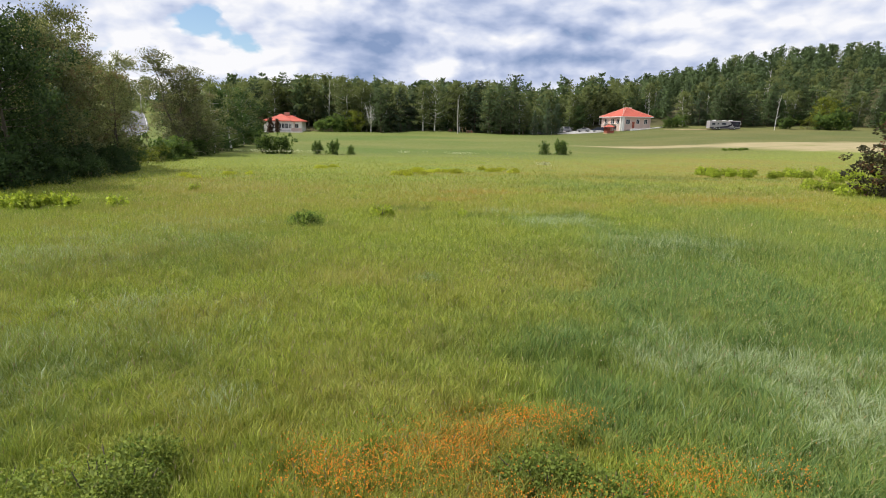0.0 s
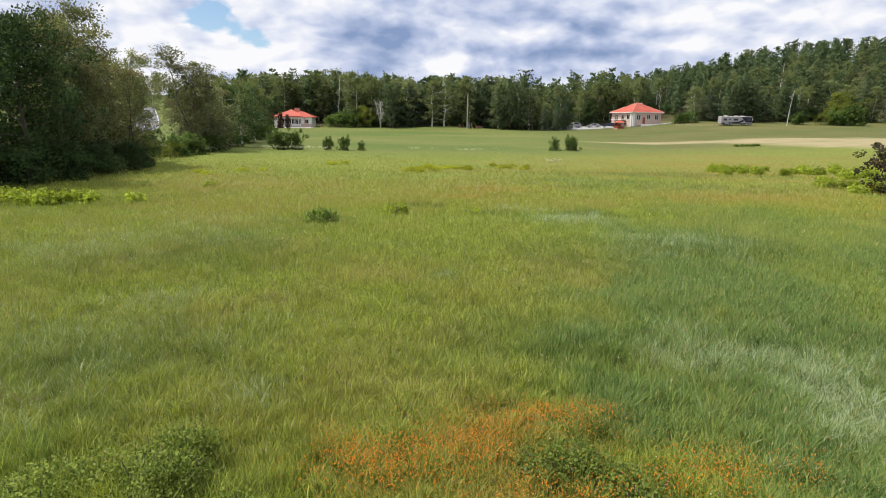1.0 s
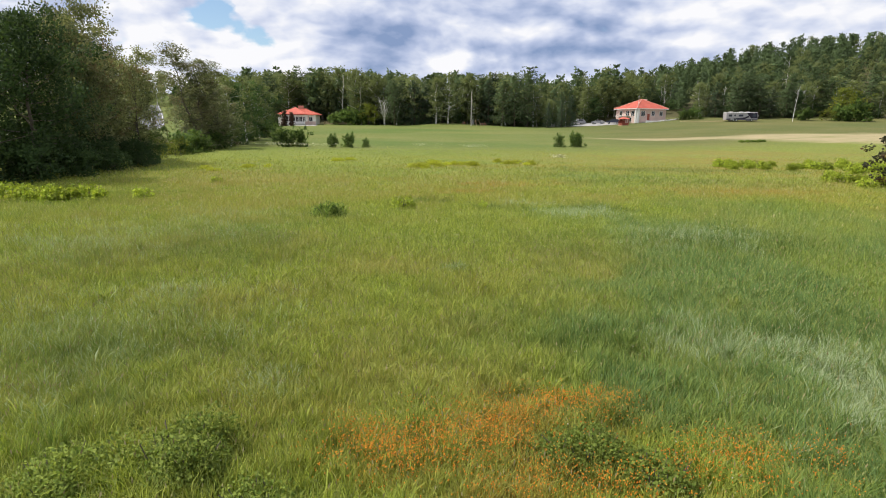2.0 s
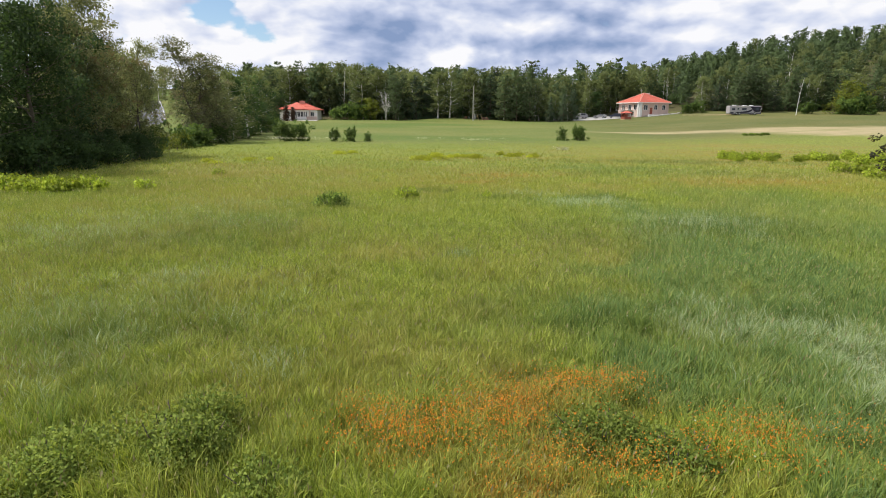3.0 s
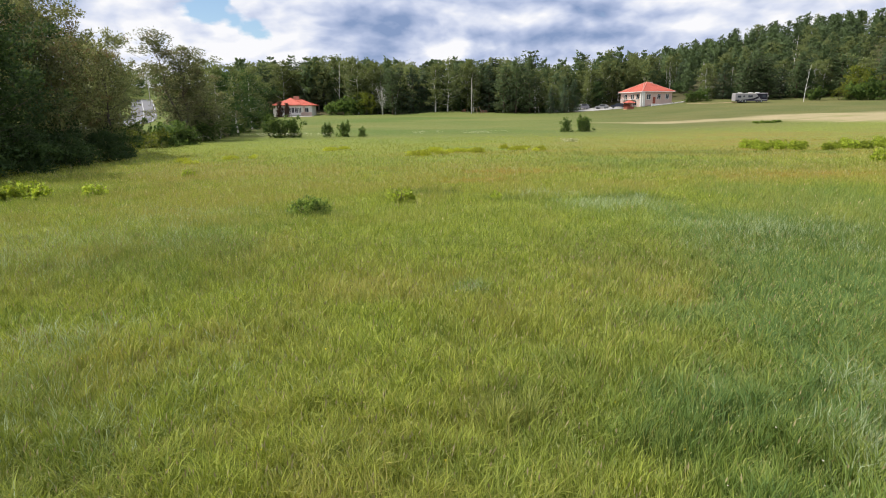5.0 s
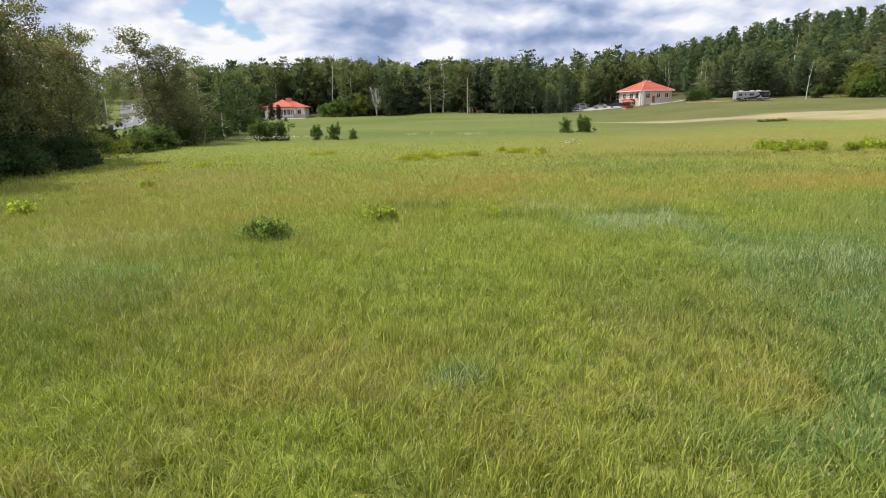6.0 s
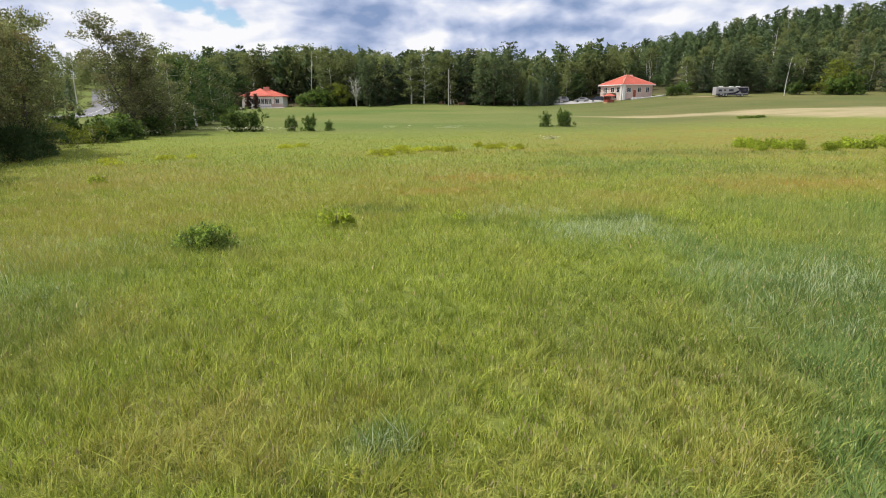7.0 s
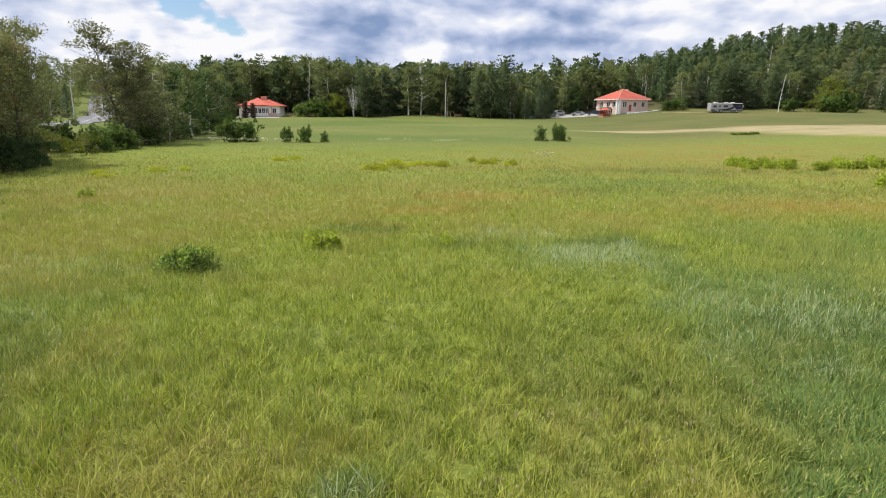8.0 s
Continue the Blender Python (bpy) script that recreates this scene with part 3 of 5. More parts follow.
def blossoms(name, x, y, tall, size, mat, label, per=1):
    """Small flower heads, each a tilted five-cornered disc drawn as two rhombs."""
    n = len(x)
    z = ground_height(x, y) + tall * rng.uniform(0.7, 1.15, n)
    c = np.stack([x, y, z], 1)
    az, tilt = rng.uniform(0, TAU, n), rng.uniform(-0.5, 0.5, n)
    u = np.stack([np.cos(az), np.sin(az), np.sin(tilt) * 0.5], 1)
    v = np.stack([-np.sin(az), np.cos(az), np.cos(az) * tilt], 1)
    r = (size * rng.uniform(0.6, 1.25, n) / 2)[:, None]
    one = np.stack([c + u * r, c + v * r * 0.8, c - u * r, c - v * r * 0.8], 1)
    d = np.stack([np.zeros(n), np.zeros(n), np.full(n, 0.006)], 1)
    p, q = (u + v) * 0.71, (v - u) * 0.71
    two = np.stack([c + d + p * r, c + d + q * r * 0.8, c + d - p * r, c + d - q * r * 0.8], 1)
    me = array_mesh(name, np.concatenate([one, two], 0).reshape(-1, 3), 4)
    return tagged(link_part(name, me, mat), label, "wildflowers", kind="stuff")


def clustered(cx, cy, rx, ry, clumps, each, spread):
    ax = cx + rng.normal(0, rx * 0.5, clumps)
    ay = cy + rng.normal(0, ry * 0.5, clumps)
    x = np.repeat(ax, each) + rng.normal(0, spread, clumps * each)
    y = np.repeat(ay, each) + rng.normal(0, spread, clumps * each)
    return x, y


fx, fy = [], []
for cx, cy, rx, ry, clumps in ((-0.9, 8.9, 1.4, 0.5, 34), (0.3, 9.3, 1.5, 0.7, 46), (1.2, 10.0, 0.9, 0.25, 26), (0.4, 8.2, 1.5, 0.5, 28), (2.7, 8.6, 1.0, 0.6, 26), (-1.6, 8.5, 0.8, 0.4, 14), (3.6, 9.0, 0.5, 0.3, 4)):
    ax, ay = clustered(cx, cy, rx, ry, int(clumps * 2.2), 18, 0.13)
    fx.append(ax)
    fy.append(ay)
fx, fy = np.concatenate(fx), np.concatenate(fy)
open_turf = (np.hypot((fx - 1.1) / 0.75, (fy - 8.9) / 0.6) > 1) | (rng.random(len(fx)) < 0.25)
blossoms("orange_hawkweed", fx[open_turf], fy[open_turf], 0.42, 0.0175, M_HAWKWEED, "orange hawkweed in flower among the meadow grass")
x, y = scatter(7, 26, 0.8)
blossoms("yellow_wildflowers", x, y, 0.40, 0.019, M_YELLOW, "scattered small yellow flowers in the meadow grass")
x, y = scatter(7, 26, 0.5)
blossoms("white_wildflowers", x, y, 0.42, 0.022, M_WHITEFLOWER, "scattered small white flowers in the meadow grass")


# ---------------------------------------------------------------- plants
def leaf_quads(centres, out, size, r, droop=0.25):
    """Corners of leaf rhombs at the centres, turned roughly outwards, and the way each leaf's clump faces there."""
    n = len(centres)
    d = out + r.normal(0, 0.55, (n, 3))
    d[:, 2] -= droop * r.random(n)
    d /= np.linalg.norm(d, axis=1)[:, None] + 1e-9
    side = np.cross(d, r.normal(0, 1, (n, 3)))
    side /= np.linalg.norm(side, axis=1)[:, None] + 1e-9
    s = (size * r.uniform(0.6, 1.35, n))[:, None]
    quads = np.stack([centres - d * s * 0.5, centres + side * s * 0.33, centres + d * s * 0.5, centres - side * s * 0.33], 1).reshape(-1, 3)
    return quads, np.repeat(out / (np.linalg.norm(out, axis=1)[:, None] + 1e-9), 4, 0)


def wood_mesh(name, limbs, sides=6):
    """Trunk and limbs as tapered tubes; limbs: lists of (point, radius)."""
    verts, faces = [], []
    for line in limbs:
        first = len(verts)
        for k, (p, rad) in enumerate(line):
            q = line[min(k + 1, len(line) - 1)][0] - line[max(k - 1, 0)][0]
            turn = Vector(q).to_track_quat("Z", "Y").to_matrix()
            for j in range(sides):
                a = TAU * j / sides
                verts.append(Vector(p) + turn @ Vector((math.cos(a) * rad, math.sin(a) * rad, 0)))
        for k in range(len(line) - 1):
            for j in range(sides):
                a, b = first + k * sides + j, first + k * sides + (j + 1) % sides
                faces.append((a, b, b + sides, a + sides))
    me = indexed_mesh(name, np.array([tuple(v) for v in verts]), faces)
    me.polygons.foreach_set("use_smooth", np.ones(len(me.polygons), bool))
    return me


def broadleaf(r, height, radius, base, limbs, clumps, leaves, leaf, clump, top=0.5, stems=1):
    """A broad-leaved tree: limbs leave the trunk, clumps of leaves sit along and at the ends of them. Returns wood and leaf corners."""
    wood, pts, outs = [], [], []
    whole = height
    for s in range(stems):
        height = whole * (1.0 if s == 0 else r.uniform(0.72, 0.97))
        lean = r.normal(0, 0.04 + 0.05 * (stems > 1), 2) * height
        foot = r.normal(0, 0.35 * (stems > 1), 2)
        line = []
        for k in range(7):
            u = k / 6
            wob = r.normal(0, 0.012 * height, 2) * (0 < k)
            line.append((np.array([foot[0] + lean[0] * u + wob[0], foot[1] + lean[1] * u + wob[1], height * 0.97 * u - 0.1]), 0.016 * height * (1 - 0.93 * u) / stems**0.5))
        wood.append(line)
        for m in range(limbs // stems):
            u = base + (0.97 - base) * (m + r.random()) / (limbs // stems)
            at = np.array([np.interp(u, np.linspace(0, 1, 7), [p[0][c] for p in line]) for c in range(3)])
            az = m * 2.4 + r.uniform(-0.5, 0.5)
            v = (u - base) / (1 - base)
            reach = radius * (math.sin(math.pi * min(1, 0.18 + 0.82 * v ** (0.7 + 0.6 * top)))**0.75) * r.uniform(0.5, 1.25) + 0.25
            rise = r.uniform(0.15, 0.75) * (0.4 + v)
            end = at + np.array([math.cos(az) * reach, math.sin(az) * reach, reach * rise])
            mid = (at + end) / 2 + np.array([0, 0, -0.06 * reach])
            wood.append([(at, 0.005 * height * (1.15 - u)), (mid, 0.003 * height * (1.15 - u)), (end, 0.0012 * height * (1.1 - u))])
            for c in range(max(1, int(clumps / limbs))):
                w = r.uniform(0.3, 1.05)
                mid_c = at + (end - at) * w + r.normal(0, 0.16 * reach + 0.15, 3)
                nl = int(leaves * r.uniform(0.6, 1.4))
                way = r.normal(0, 1, (nl, 3))
                way /= np.linalg.norm(way, axis=1)[:, None]
                off = way * (r.random(nl) ** 0.42)[:, None] * 1.75 * clump * np.array([1, 1, 0.72]) * r.uniform(0.55, 1.3)
                pts.append(mid_c + off + r.normal(0, 0.12 * clump, (nl, 3)))
                o = off / clump * 0.75 + (mid_c - at) / (reach + 0.1) * 0.6
                o[:, 2] += 0.25
                outs.append(o)
    pts, outs = np.concatenate(pts), np.concatenate(outs)
    keep = pts[:, 2] > 0.05
    return wood, leaf_quads(pts[keep], outs[keep], leaf, r)


def conifer(r, height, radius, base, whorls, per, tufts, leaf, ragged=0.25, blunt=0.0):
    """A pine or spruce: whorls of boughs, flat tufts of needles along each bough."""
    lean = r.normal(0, 0.012, 2) * height
    line = [(np.array([lean[0] * u, lean[1] * u, height * u - 0.1]), 0.013 * height * (1 - 0.95 * u)) for u in np.linspace(0, 1, 6)]
    wood, pts, outs = [line], [], []
    for w in range(whorls):
        u = base + (1 - base) * (w + r.uniform(-0.3, 0.3)) / whorls
        u = min(max(u, base), 0.985)
        v = (u - base) / (1 - base)
        for b in range(per):
            if r.random() < ragged * 0.5:
                continue
            az = r.uniform(0, TAU)
            reach = radius * ((1 - v) ** (0.75 - 0.45 * blunt)) * r.uniform(1 - ragged * 1.6, 1 + ragged) * (0.65 + 0.35 * min(1, v * 5)) + 0.25
            at = np.array([lean[0] * u, lean[1] * u, height * u])
            slope = -0.18 + 0.55 * v + r.normal(0, 0.08)
            end = at + np.array([math.cos(az) * reach, math.sin(az) * reach, reach * slope])
            wood.append([(at, 0.0035 * height * (1.1 - u)), (end, 0.0008 * height)])
            nt = max(3, int(tufts * reach / radius))
            w2 = r.uniform(0.15, 1.05, nt)
            p = at + (end - at) * w2[:, None] + r.normal(0, 1, (nt, 3)) * np.array([0.16, 0.16, 0.13]) * (reach * 0.8 + 0.5)
            pts.append(p)
            o = np.repeat([(end - at) / reach], nt, 0) * 0.8 + np.array([0, 0, 0.45]) + (p - at - (end - at) * w2[:, None]) / (reach * 0.2 + 0.1) * 0.3
            outs.append(o)
    pts, outs = np.concatenate(pts), np.concatenate(outs)
    return wood, leaf_quads(pts, outs, leaf, r, 0.1)


PROTO = {}


def prototype(key, name, wood, quads, bark, leaves, label, category):
    """A plant built once, far below the ground's reach of sight at its own empty; its copies share the meshes."""
    PROTO[key] = (name, wood_mesh("trunk", wood), leaf_mesh("crown", quads), bark, leaves, label, category)


def plant(key, x, y, turn=0.0, size=1.0, group="", label="", wide=None):
    """One tree or shrub on the ground: an Empty with a trunk and a crown."""
    name, wood, crown, bark, leaves, text, category = PROTO[key]
    ob = thing(name, x, y, turn, label or text, category, group)
    w = size if wide is None else wide
    ob.scale = (w, w, size)
    link_part("trunk", wood, bark, ob)
    link_part("crown", crown, leaves, ob)
    return ob


def make_prototypes():
    r = np.random.default_rng(21)
    for k in range(3):
        prototype(f"fine_poplar{k}", "poplar_tree", *broadleaf(r, 13.0, 3.2, 0.06, 48, 300, 62, 0.20, 0.50, stems=2 + k % 2), M_BARK, M_POPLAR, "tall olive-brown poplar with thin ragged top, at the meadow's edge", "tree")
        prototype(f"fine_maple{k}", "maple_tree", *broadleaf(r, 11.2, 3.8, 0.04, 46, 300, 64, 0.20, 0.54), M_BARK, M_MAPLE, "dense dark green maple at the meadow's edge", "tree")
        prototype(f"maple{k}", "maple_tree", *broadleaf(r, 12, 4.0, 0.04, 40, 200, 24, 0.42, 0.62), M_BARK, M_MAPLE, "dense dark green maple at the meadow's edge", "tree")
        prototype(f"aspen{k}", "aspen_tree", *broadleaf(r, 16, 3.3, 0.10, 30, 120, 21, 0.46, 0.70), M_BIRCH, M_ASPEN, "green aspen with pale trunk at the edge of the wood", "tree")
        prototype(f"pine{k}", "pine_tree", *conifer(r, 18, 4.0, 0.08, 20, 8, 18, 0.62, 0.35, 0.7), M_PINEBARK, M_PINE, "tall dark green pine at the edge of the wood", "tree")
        prototype(f"spruce{k}", "spruce_tree", *conifer(r, 15, 3.2, 0.03, 22, 8, 15, 0.55, 0.22, 0.15), M_PINEBARK, M_SPRUCE, "dark pointed spruce at the edge of the wood", "tree")
        prototype(f"fine_shrub{k}", "shrub", *broadleaf(r, 2.2, 1.35, 0.02, 24, 120, 40, 0.14, 0.25, top=0.2, stems=4), M_BARK, M_MAPLE, "green shrub in the shade at the foot of the trees", "shrub")
        prototype(f"shrub{k}", "shrub", *broadleaf(r, 2.2, 1.35, 0.02, 24, 96, 20, 0.28, 0.26, top=0.2, stems=4), M_BARK, M_SHRUB, "rounded green shrub standing in the grass", "shrub")
    for k in range(2):
        prototype(f"pale_poplar{k}", "poplar_tree", *broadleaf(r, 13.0, 3.1, 0.03, 56, 330, 62, 0.18, 0.44, top=0.15, stems=2 + k), M_BARK, M_PALEPOPLAR, "tall pale olive poplar with thin ragged top, at the meadow's edge", "tree")
    prototype("lime", "willow_tree", *broadleaf(r, 10.5, 5.2, 0.06, 34, 130, 22, 0.55, 0.8, top=0.1, stems=3), M_BARK, M_LIME, "round yellow-green willow in front of the wood", "tree")
    prototype("limeshrub", "shrub", *broadleaf(r, 3.0, 2.0, 0.02, 18, 70, 26, 0.20, 0.36, top=0.2, stems=4), M_BARK, M_LIME, "yellow-green shrub at the foot of the trees", "shrub")
    prototype("redoak", "oak_sapling", *broadleaf(r, 4.6, 1.9, 0.03, 30, 170, 44, 0.20, 0.28, stems=2), M_BARK, M_REDLEAF, "dark young oak with reddish leaves in the meadow", "tree")
    prototype("pinktree", "crab_apple_tree", *broadleaf(r, 4.5, 2.0, 0.2, 18, 60, 14, 0.32, 0.4), M_BARK, M_PINKLEAF, "small crab apple tree with pinkish leaves beside the house", "tree")
    prototype("cedar", "cedar", *conifer(r, 4.4, 0.75, 0.01, 20, 7, 9, 0.34, 0.1, 0.8), M_PINEBARK, M_CEDAR, "reddish brown columnar cedar in front of the house", "tree")


make_prototypes()
rt = random.Random(5)

# the row of trees along the left side of the meadow
for key, x, y, size in (("maple0", -30.6, 36.5, 1.0), ("maple1", -29.4, 42.0, 0.96), ("maple2", -33.0, 45.5, 1.0), ("poplar0", -34.0, 52.0, 1.02), ("poplar1", -31.4, 51.5, 0.88), ("poplar2", -36.0, 57.0, 1.0), ("poplar0", -30.2, 56.8, 0.77), ("maple1", -36.0, 39.0, 1.0), ("poplar1", -36.0, 62.0, 0.98), ("poplar2", -41.6, 74.0, 0.93)):
    plant("fine_" + key, x, y, rt.uniform(0, 360), size * (1.08 if key[0] == "p" else 1.0), "trees along the meadow", wide=size * (0.92 if key[0] == "p" else 1.0))
for key, x, y, size in (("pale_poplar0", -38.6, 87.5, 1.12), ("pale_poplar1", -36.3, 90.5, 0.86), ("aspen0", -36.8, 97.0, 0.72), ("maple0", -38.5, 103.0, 0.86), ("aspen1", -38.8, 110.0, 0.74), ("maple2", -41.0, 117.0, 0.88), ("aspen2", -41.5, 125.0, 0.74), ("maple1", -44.5, 133.0, 0.88), ("spruce0", -46.5, 141.0, 0.74),
                      ("aspen0", -48.0, 150.0, 0.70), ("maple0", -50.5, 160.0, 0.80), ("aspen1", -54.5, 170.0, 0.66), ("maple2", -43.0, 99.0, 0.80), ("aspen2", -47.0, 115.0, 0.80), ("aspen1", -51.0, 135.0, 0.82), ("maple1", -57.0, 155.0, 0.92), ("spruce1", -60.0, 172.0, 0.85)):
    plant(key, x, y, rt.uniform(0, 360), size, "trees along the meadow", "" if key[:2] == "pa" else "green tree in the row between meadow and road", size * (1.18 if key[:2] == "pa" else 1.0))
for key, x, y, size in (("shrub0", -27.8, 44, 1.0), ("shrub1", -27.6, 48, 0.9), ("shrub2", -28.4, 52.5, 1.0), ("shrub0", -29.6, 57, 1.0), ("limeshrub", -31.8, 65.0, 0.62), ("limeshrub", -32.8, 69.5, 0.66), ("limeshrub", -35.0, 67.0, 0.80), ("shrub1", -37.2, 73.0, 1.15), ("limeshrub", -38.8, 76.5, 0.80), ("shrub1", -33.8, 74.0, 0.95), ("shrub2", -35.2, 78.5, 1.05), ("shrub0", -36.4, 81.0, 0.95), ("shrub2", -34.2, 79.5, 0.7),
                      ("shrub1", -35.2, 87.0, 1.0), ("shrub2", -36.8, 94.5, 1.0), ("shrub0", -39.5, 103, 1.1), ("shrub1", -39.5, 113, 1.1), ("shrub0", -28.8, 40, 1.3), ("shrub2", -29.5, 36, 1.2), ("shrub1", -31.5, 47, 1.5), ("shrub2", -33.0, 55, 1.5), ("shrub0", -31.6, 50.5, 1.4), ("shrub1", -41.0, 126, 1.2), ("shrub0", -45.0, 141, 1.2), ("shrub2", -49.0, 156, 1.3)):
    plant("fine_" + key if key[0] == "s" and y < 60 else key, x, y, rt.uniform(0, 360), size, "shrubs under the tree row", "green shrub in the shade at the foot of the trees" if key[0] == "s" else "")

# shrubs out in the meadow
for key, x, y, size, wide in (("shrub0", -28.1, 97.5, 1.25, 1.05), ("shrub1", -26.0, 98.0, 1.15, 0.95), ("shrub2", -20.3, 97.5, 0.80, 0.52), ("shrub0", -17.6, 97.5, 0.95, 0.65), ("shrub1", -15.2, 98.0, 0.55, 0.4), ("shrub1", 17.7, 104.0, 0.82, 0.55), ("shrub0", 20.3, 104.5, 1.05, 0.78), ("redoak", 30.3, 42.0, 1.0, 1.0)):
    plant(key, x, y, rt.uniform(0, 360), size, "shrubs in the meadow" if key[0] == "s" else "", wide=wide)

# the edge of the wood, tree by tree
for k in range(104):
    x = -66 + 236 * (k + rt.uniform(-0.35, 0.35)) / 104
    y = 211 + 5 * math.sin(x * 0.11) + rt.uniform(-4, 5) - 0.05 * max(0, x - 60)
    if 40 < x < 82:
        y += 13
    elif -62 < x < -36:
        y += 12
    share = rt.random()
    dark = 0.46 if -30 < x < 42 else 0.50 if x > 62 else 0.22
    key = ("pine" if share < dark * 0.65 else "spruce" if share < dark else "aspen" if share < 0.95 else "maple") + str(rt.randrange(3))
    size = rt.choice((0.62, 0.82, 0.95, 1.0, 1.05, 1.15)) * rt.uniform(0.93, 1.07) * (1.0 - 0.22 * (x > 30) - 0.08 * (24 < x < 95)) * (0.92 if key[0] == "m" else 1.0)
    plant(key, x, y, rt.uniform(0, 360), size, "trees at the edge of the wood", "green maple at the edge of the wood" if key[0] == "m" else "", size * rt.uniform(1.05, 1.4))
for key, x, y, size in (("lime", 126.5, 197, 1.0), ("lime", -30.5, 208, 0.72), ("limeshrub", 118, 192, 1.3), ("shrub0", 122, 193, 2.0), ("shrub1", 128, 192, 2.4), ("shrub2", 144, 190, 2.2), ("shrub0", 111, 194, 1.6), ("shrub1", -34.5, 206.5, 2.2), ("shrub2", -38, 207, 2.0), ("shrub0", -41, 207, 1.7), ("shrub1", 75.5, 199, 1.25), ("shrub2", 78.3, 199.5, 1.4),
                      ("spruce0", 31, 203, 0.55), ("spruce1", 35.5, 203, 0.62), ("spruce2", 39, 206, 0.7), ("pine1", 20, 206, 1.0), ("pine2", 24.5, 206, 0.98), ("pine0", 16, 207, 0.9), ("pinktree", -61.5, 199, 1.0)):
    plant(key, x, y, rt.uniform(0, 360), size, "trees in front of the wood" if key[:2] != "sh" else "shrubs in front of the wood")


def woods(name, spots, kinds, mat, label):
    """Many trees deep in the wood as one mesh: sparse crowns, turned and sized at random."""
    r = np.random.default_rng(len(spots) + 3)
    out, ways = [], []
    for x, y, size in spots:
        q, p = kinds[r.integers(len(kinds))]
        a, wide = r.uniform(0, TAU), size * r.uniform(0.85, 1.15)
        c, s = math.cos(a), math.sin(a)
        out.append(np.stack([(q[:, 0] * c - q[:, 1] * s) * wide + x, (q[:, 0] * s + q[:, 1] * c) * wide + y, q[:, 2] * size + ground_z(x, y)], 1))
        ways.append(np.stack([p[:, 0] * c - p[:, 1] * s, p[:, 0] * s + p[:, 1] * c, p[:, 2]], 1))
    me = leaf_mesh(name, (np.concatenate(out), np.concatenate(ways)))
    return tagged(link_part(name, me, mat), label, "forest", kind="stuff")


r = np.random.default_rng(33)
leafy = [broadleaf(r, 16, 3.4, 0.25, 24, 72, 9, 0.66, 0.72)[1] for _ in range(3)]
needled = [conifer(r, 17, 3.6, 0.15, 15, 7, 10, 1.05, 0.3, 0.6)[1] for _ in range(3)]
leaf_spots, needle_spots = [], []
for k in range(70):
    leaf_spots.append((rt.uniform(-82, -22), rt.uniform(223, 264), rt.uniform(0.75, 1.0)))
for k in range(70):
    (needle_spots if k % 3 == 0 else leaf_spots).append((rt.uniform(-45, 72), rt.uniform(217, 236), rt.uniform(0.72, 0.98)))
for k in range(64):
    (needle_spots if k % 2 else leaf_spots).append((rt.uniform(-45, 70), rt.uniform(219, 250), rt.uniform(0.8, 1.1)))
for k in range(210):
    x, y = rt.uniform(80, 250), rt.uniform(222, 320)
    (needle_spots if rt.random() < 0.40 + 0.5 * float(smooth((y - 228) / 36)) else leaf_spots).append((x, y, rt.uniform(0.62, 0.90)))
for k in range(430):
    x = rt.uniform(-90, 275)
    y = 218 + 105 * rt.random() ** 1.1
    if x < -20 and y > 262:
        y = 222 + 40 * rt.random()
    if rt.random() < ((0.45 if y > 265 else 0.20) + (0.22 if x > 62 else 0.0) + 0.3 * value_noise(x * 0.03, y * 0.03, 9, 2)):
        needle_spots.append((x, y, rt.uniform(0.80, 1.10) - 0.22 * (x > 30) - 0.08 * (24 < x < 95)))
    else:
        leaf_spots.append((x, y, rt.uniform(0.80, 1.08) - 0.22 * (x > 30) - 0.08 * (24 < x < 95)))
for k in range(90):
    leaf_spots.append((rt.uniform(-360, -92), rt.uniform(255, 400), rt.uniform(0.6, 0.95)))
for k in range(26):
    y = rt.uniform(200, 290)
    leaf_spots.append((-(y - 12) * rt.uniform(0.57, 0.76), y, rt.uniform(0.5, 0.8)))
for k in range(30):
    leaf_spots.append((rt.uniform(-230, -112), rt.uniform(150, 255), rt.uniform(0.5, 0.8)))
for k in range(14):
    y = rt.uniform(300, 380)
    leaf_spots.append((-(y - 5) * rt.uniform(0.475, 0.56), y, rt.uniform(0.6, 0.9)))
for k in range(22):
    y = rt.uniform(245, 300)
    leaf_spots.append((-(y - 5) * rt.uniform(0.53, 0.62), y, rt.uniform(0.45, 0.7)))
ROAD = ((-135, 104), (-104, 118), (-87, 132), (-82, 154), (-103, 201), (-134, 259))
for key, x, y, size in (("spruce0", -102, 182, 0.62), ("aspen0", -110, 187, 0.55), ("maple1", -117, 197, 0.62), ("aspen2", -106, 176, 0.5), ("maple0", -126, 212, 0.6), ("spruce2", -120, 206, 0.6), ("aspen1", -134, 271, 0.5), ("maple2", -142, 274, 0.62), ("maple1", -128, 272, 0.6), ("aspen0", -149, 280, 0.6)):
    plant(key, x, y, rt.uniform(0, 360), size, "trees beside the road", "green tree standing beside the grey road")
for k in range(60):
    y = rt.uniform(185, 300)
    leaf_spots.append((-(y - 8) * rt.uniform(0.47, 0.72), y, rt.uniform(0.38, 0.58)))
clear = [(ROAD[k][0] * (1 - u) + ROAD[k + 1][0] * u, ROAD[k][1] * (1 - u) + ROAD[k + 1][1] * u) for k in range(len(ROAD) - 1) for u in (0, 0.25, 0.5, 0.75)]
leaf_spots = [s for s in leaf_spots if min(math.hypot(s[0] - x, s[1] - y) for x, y in clear) > 7.5]
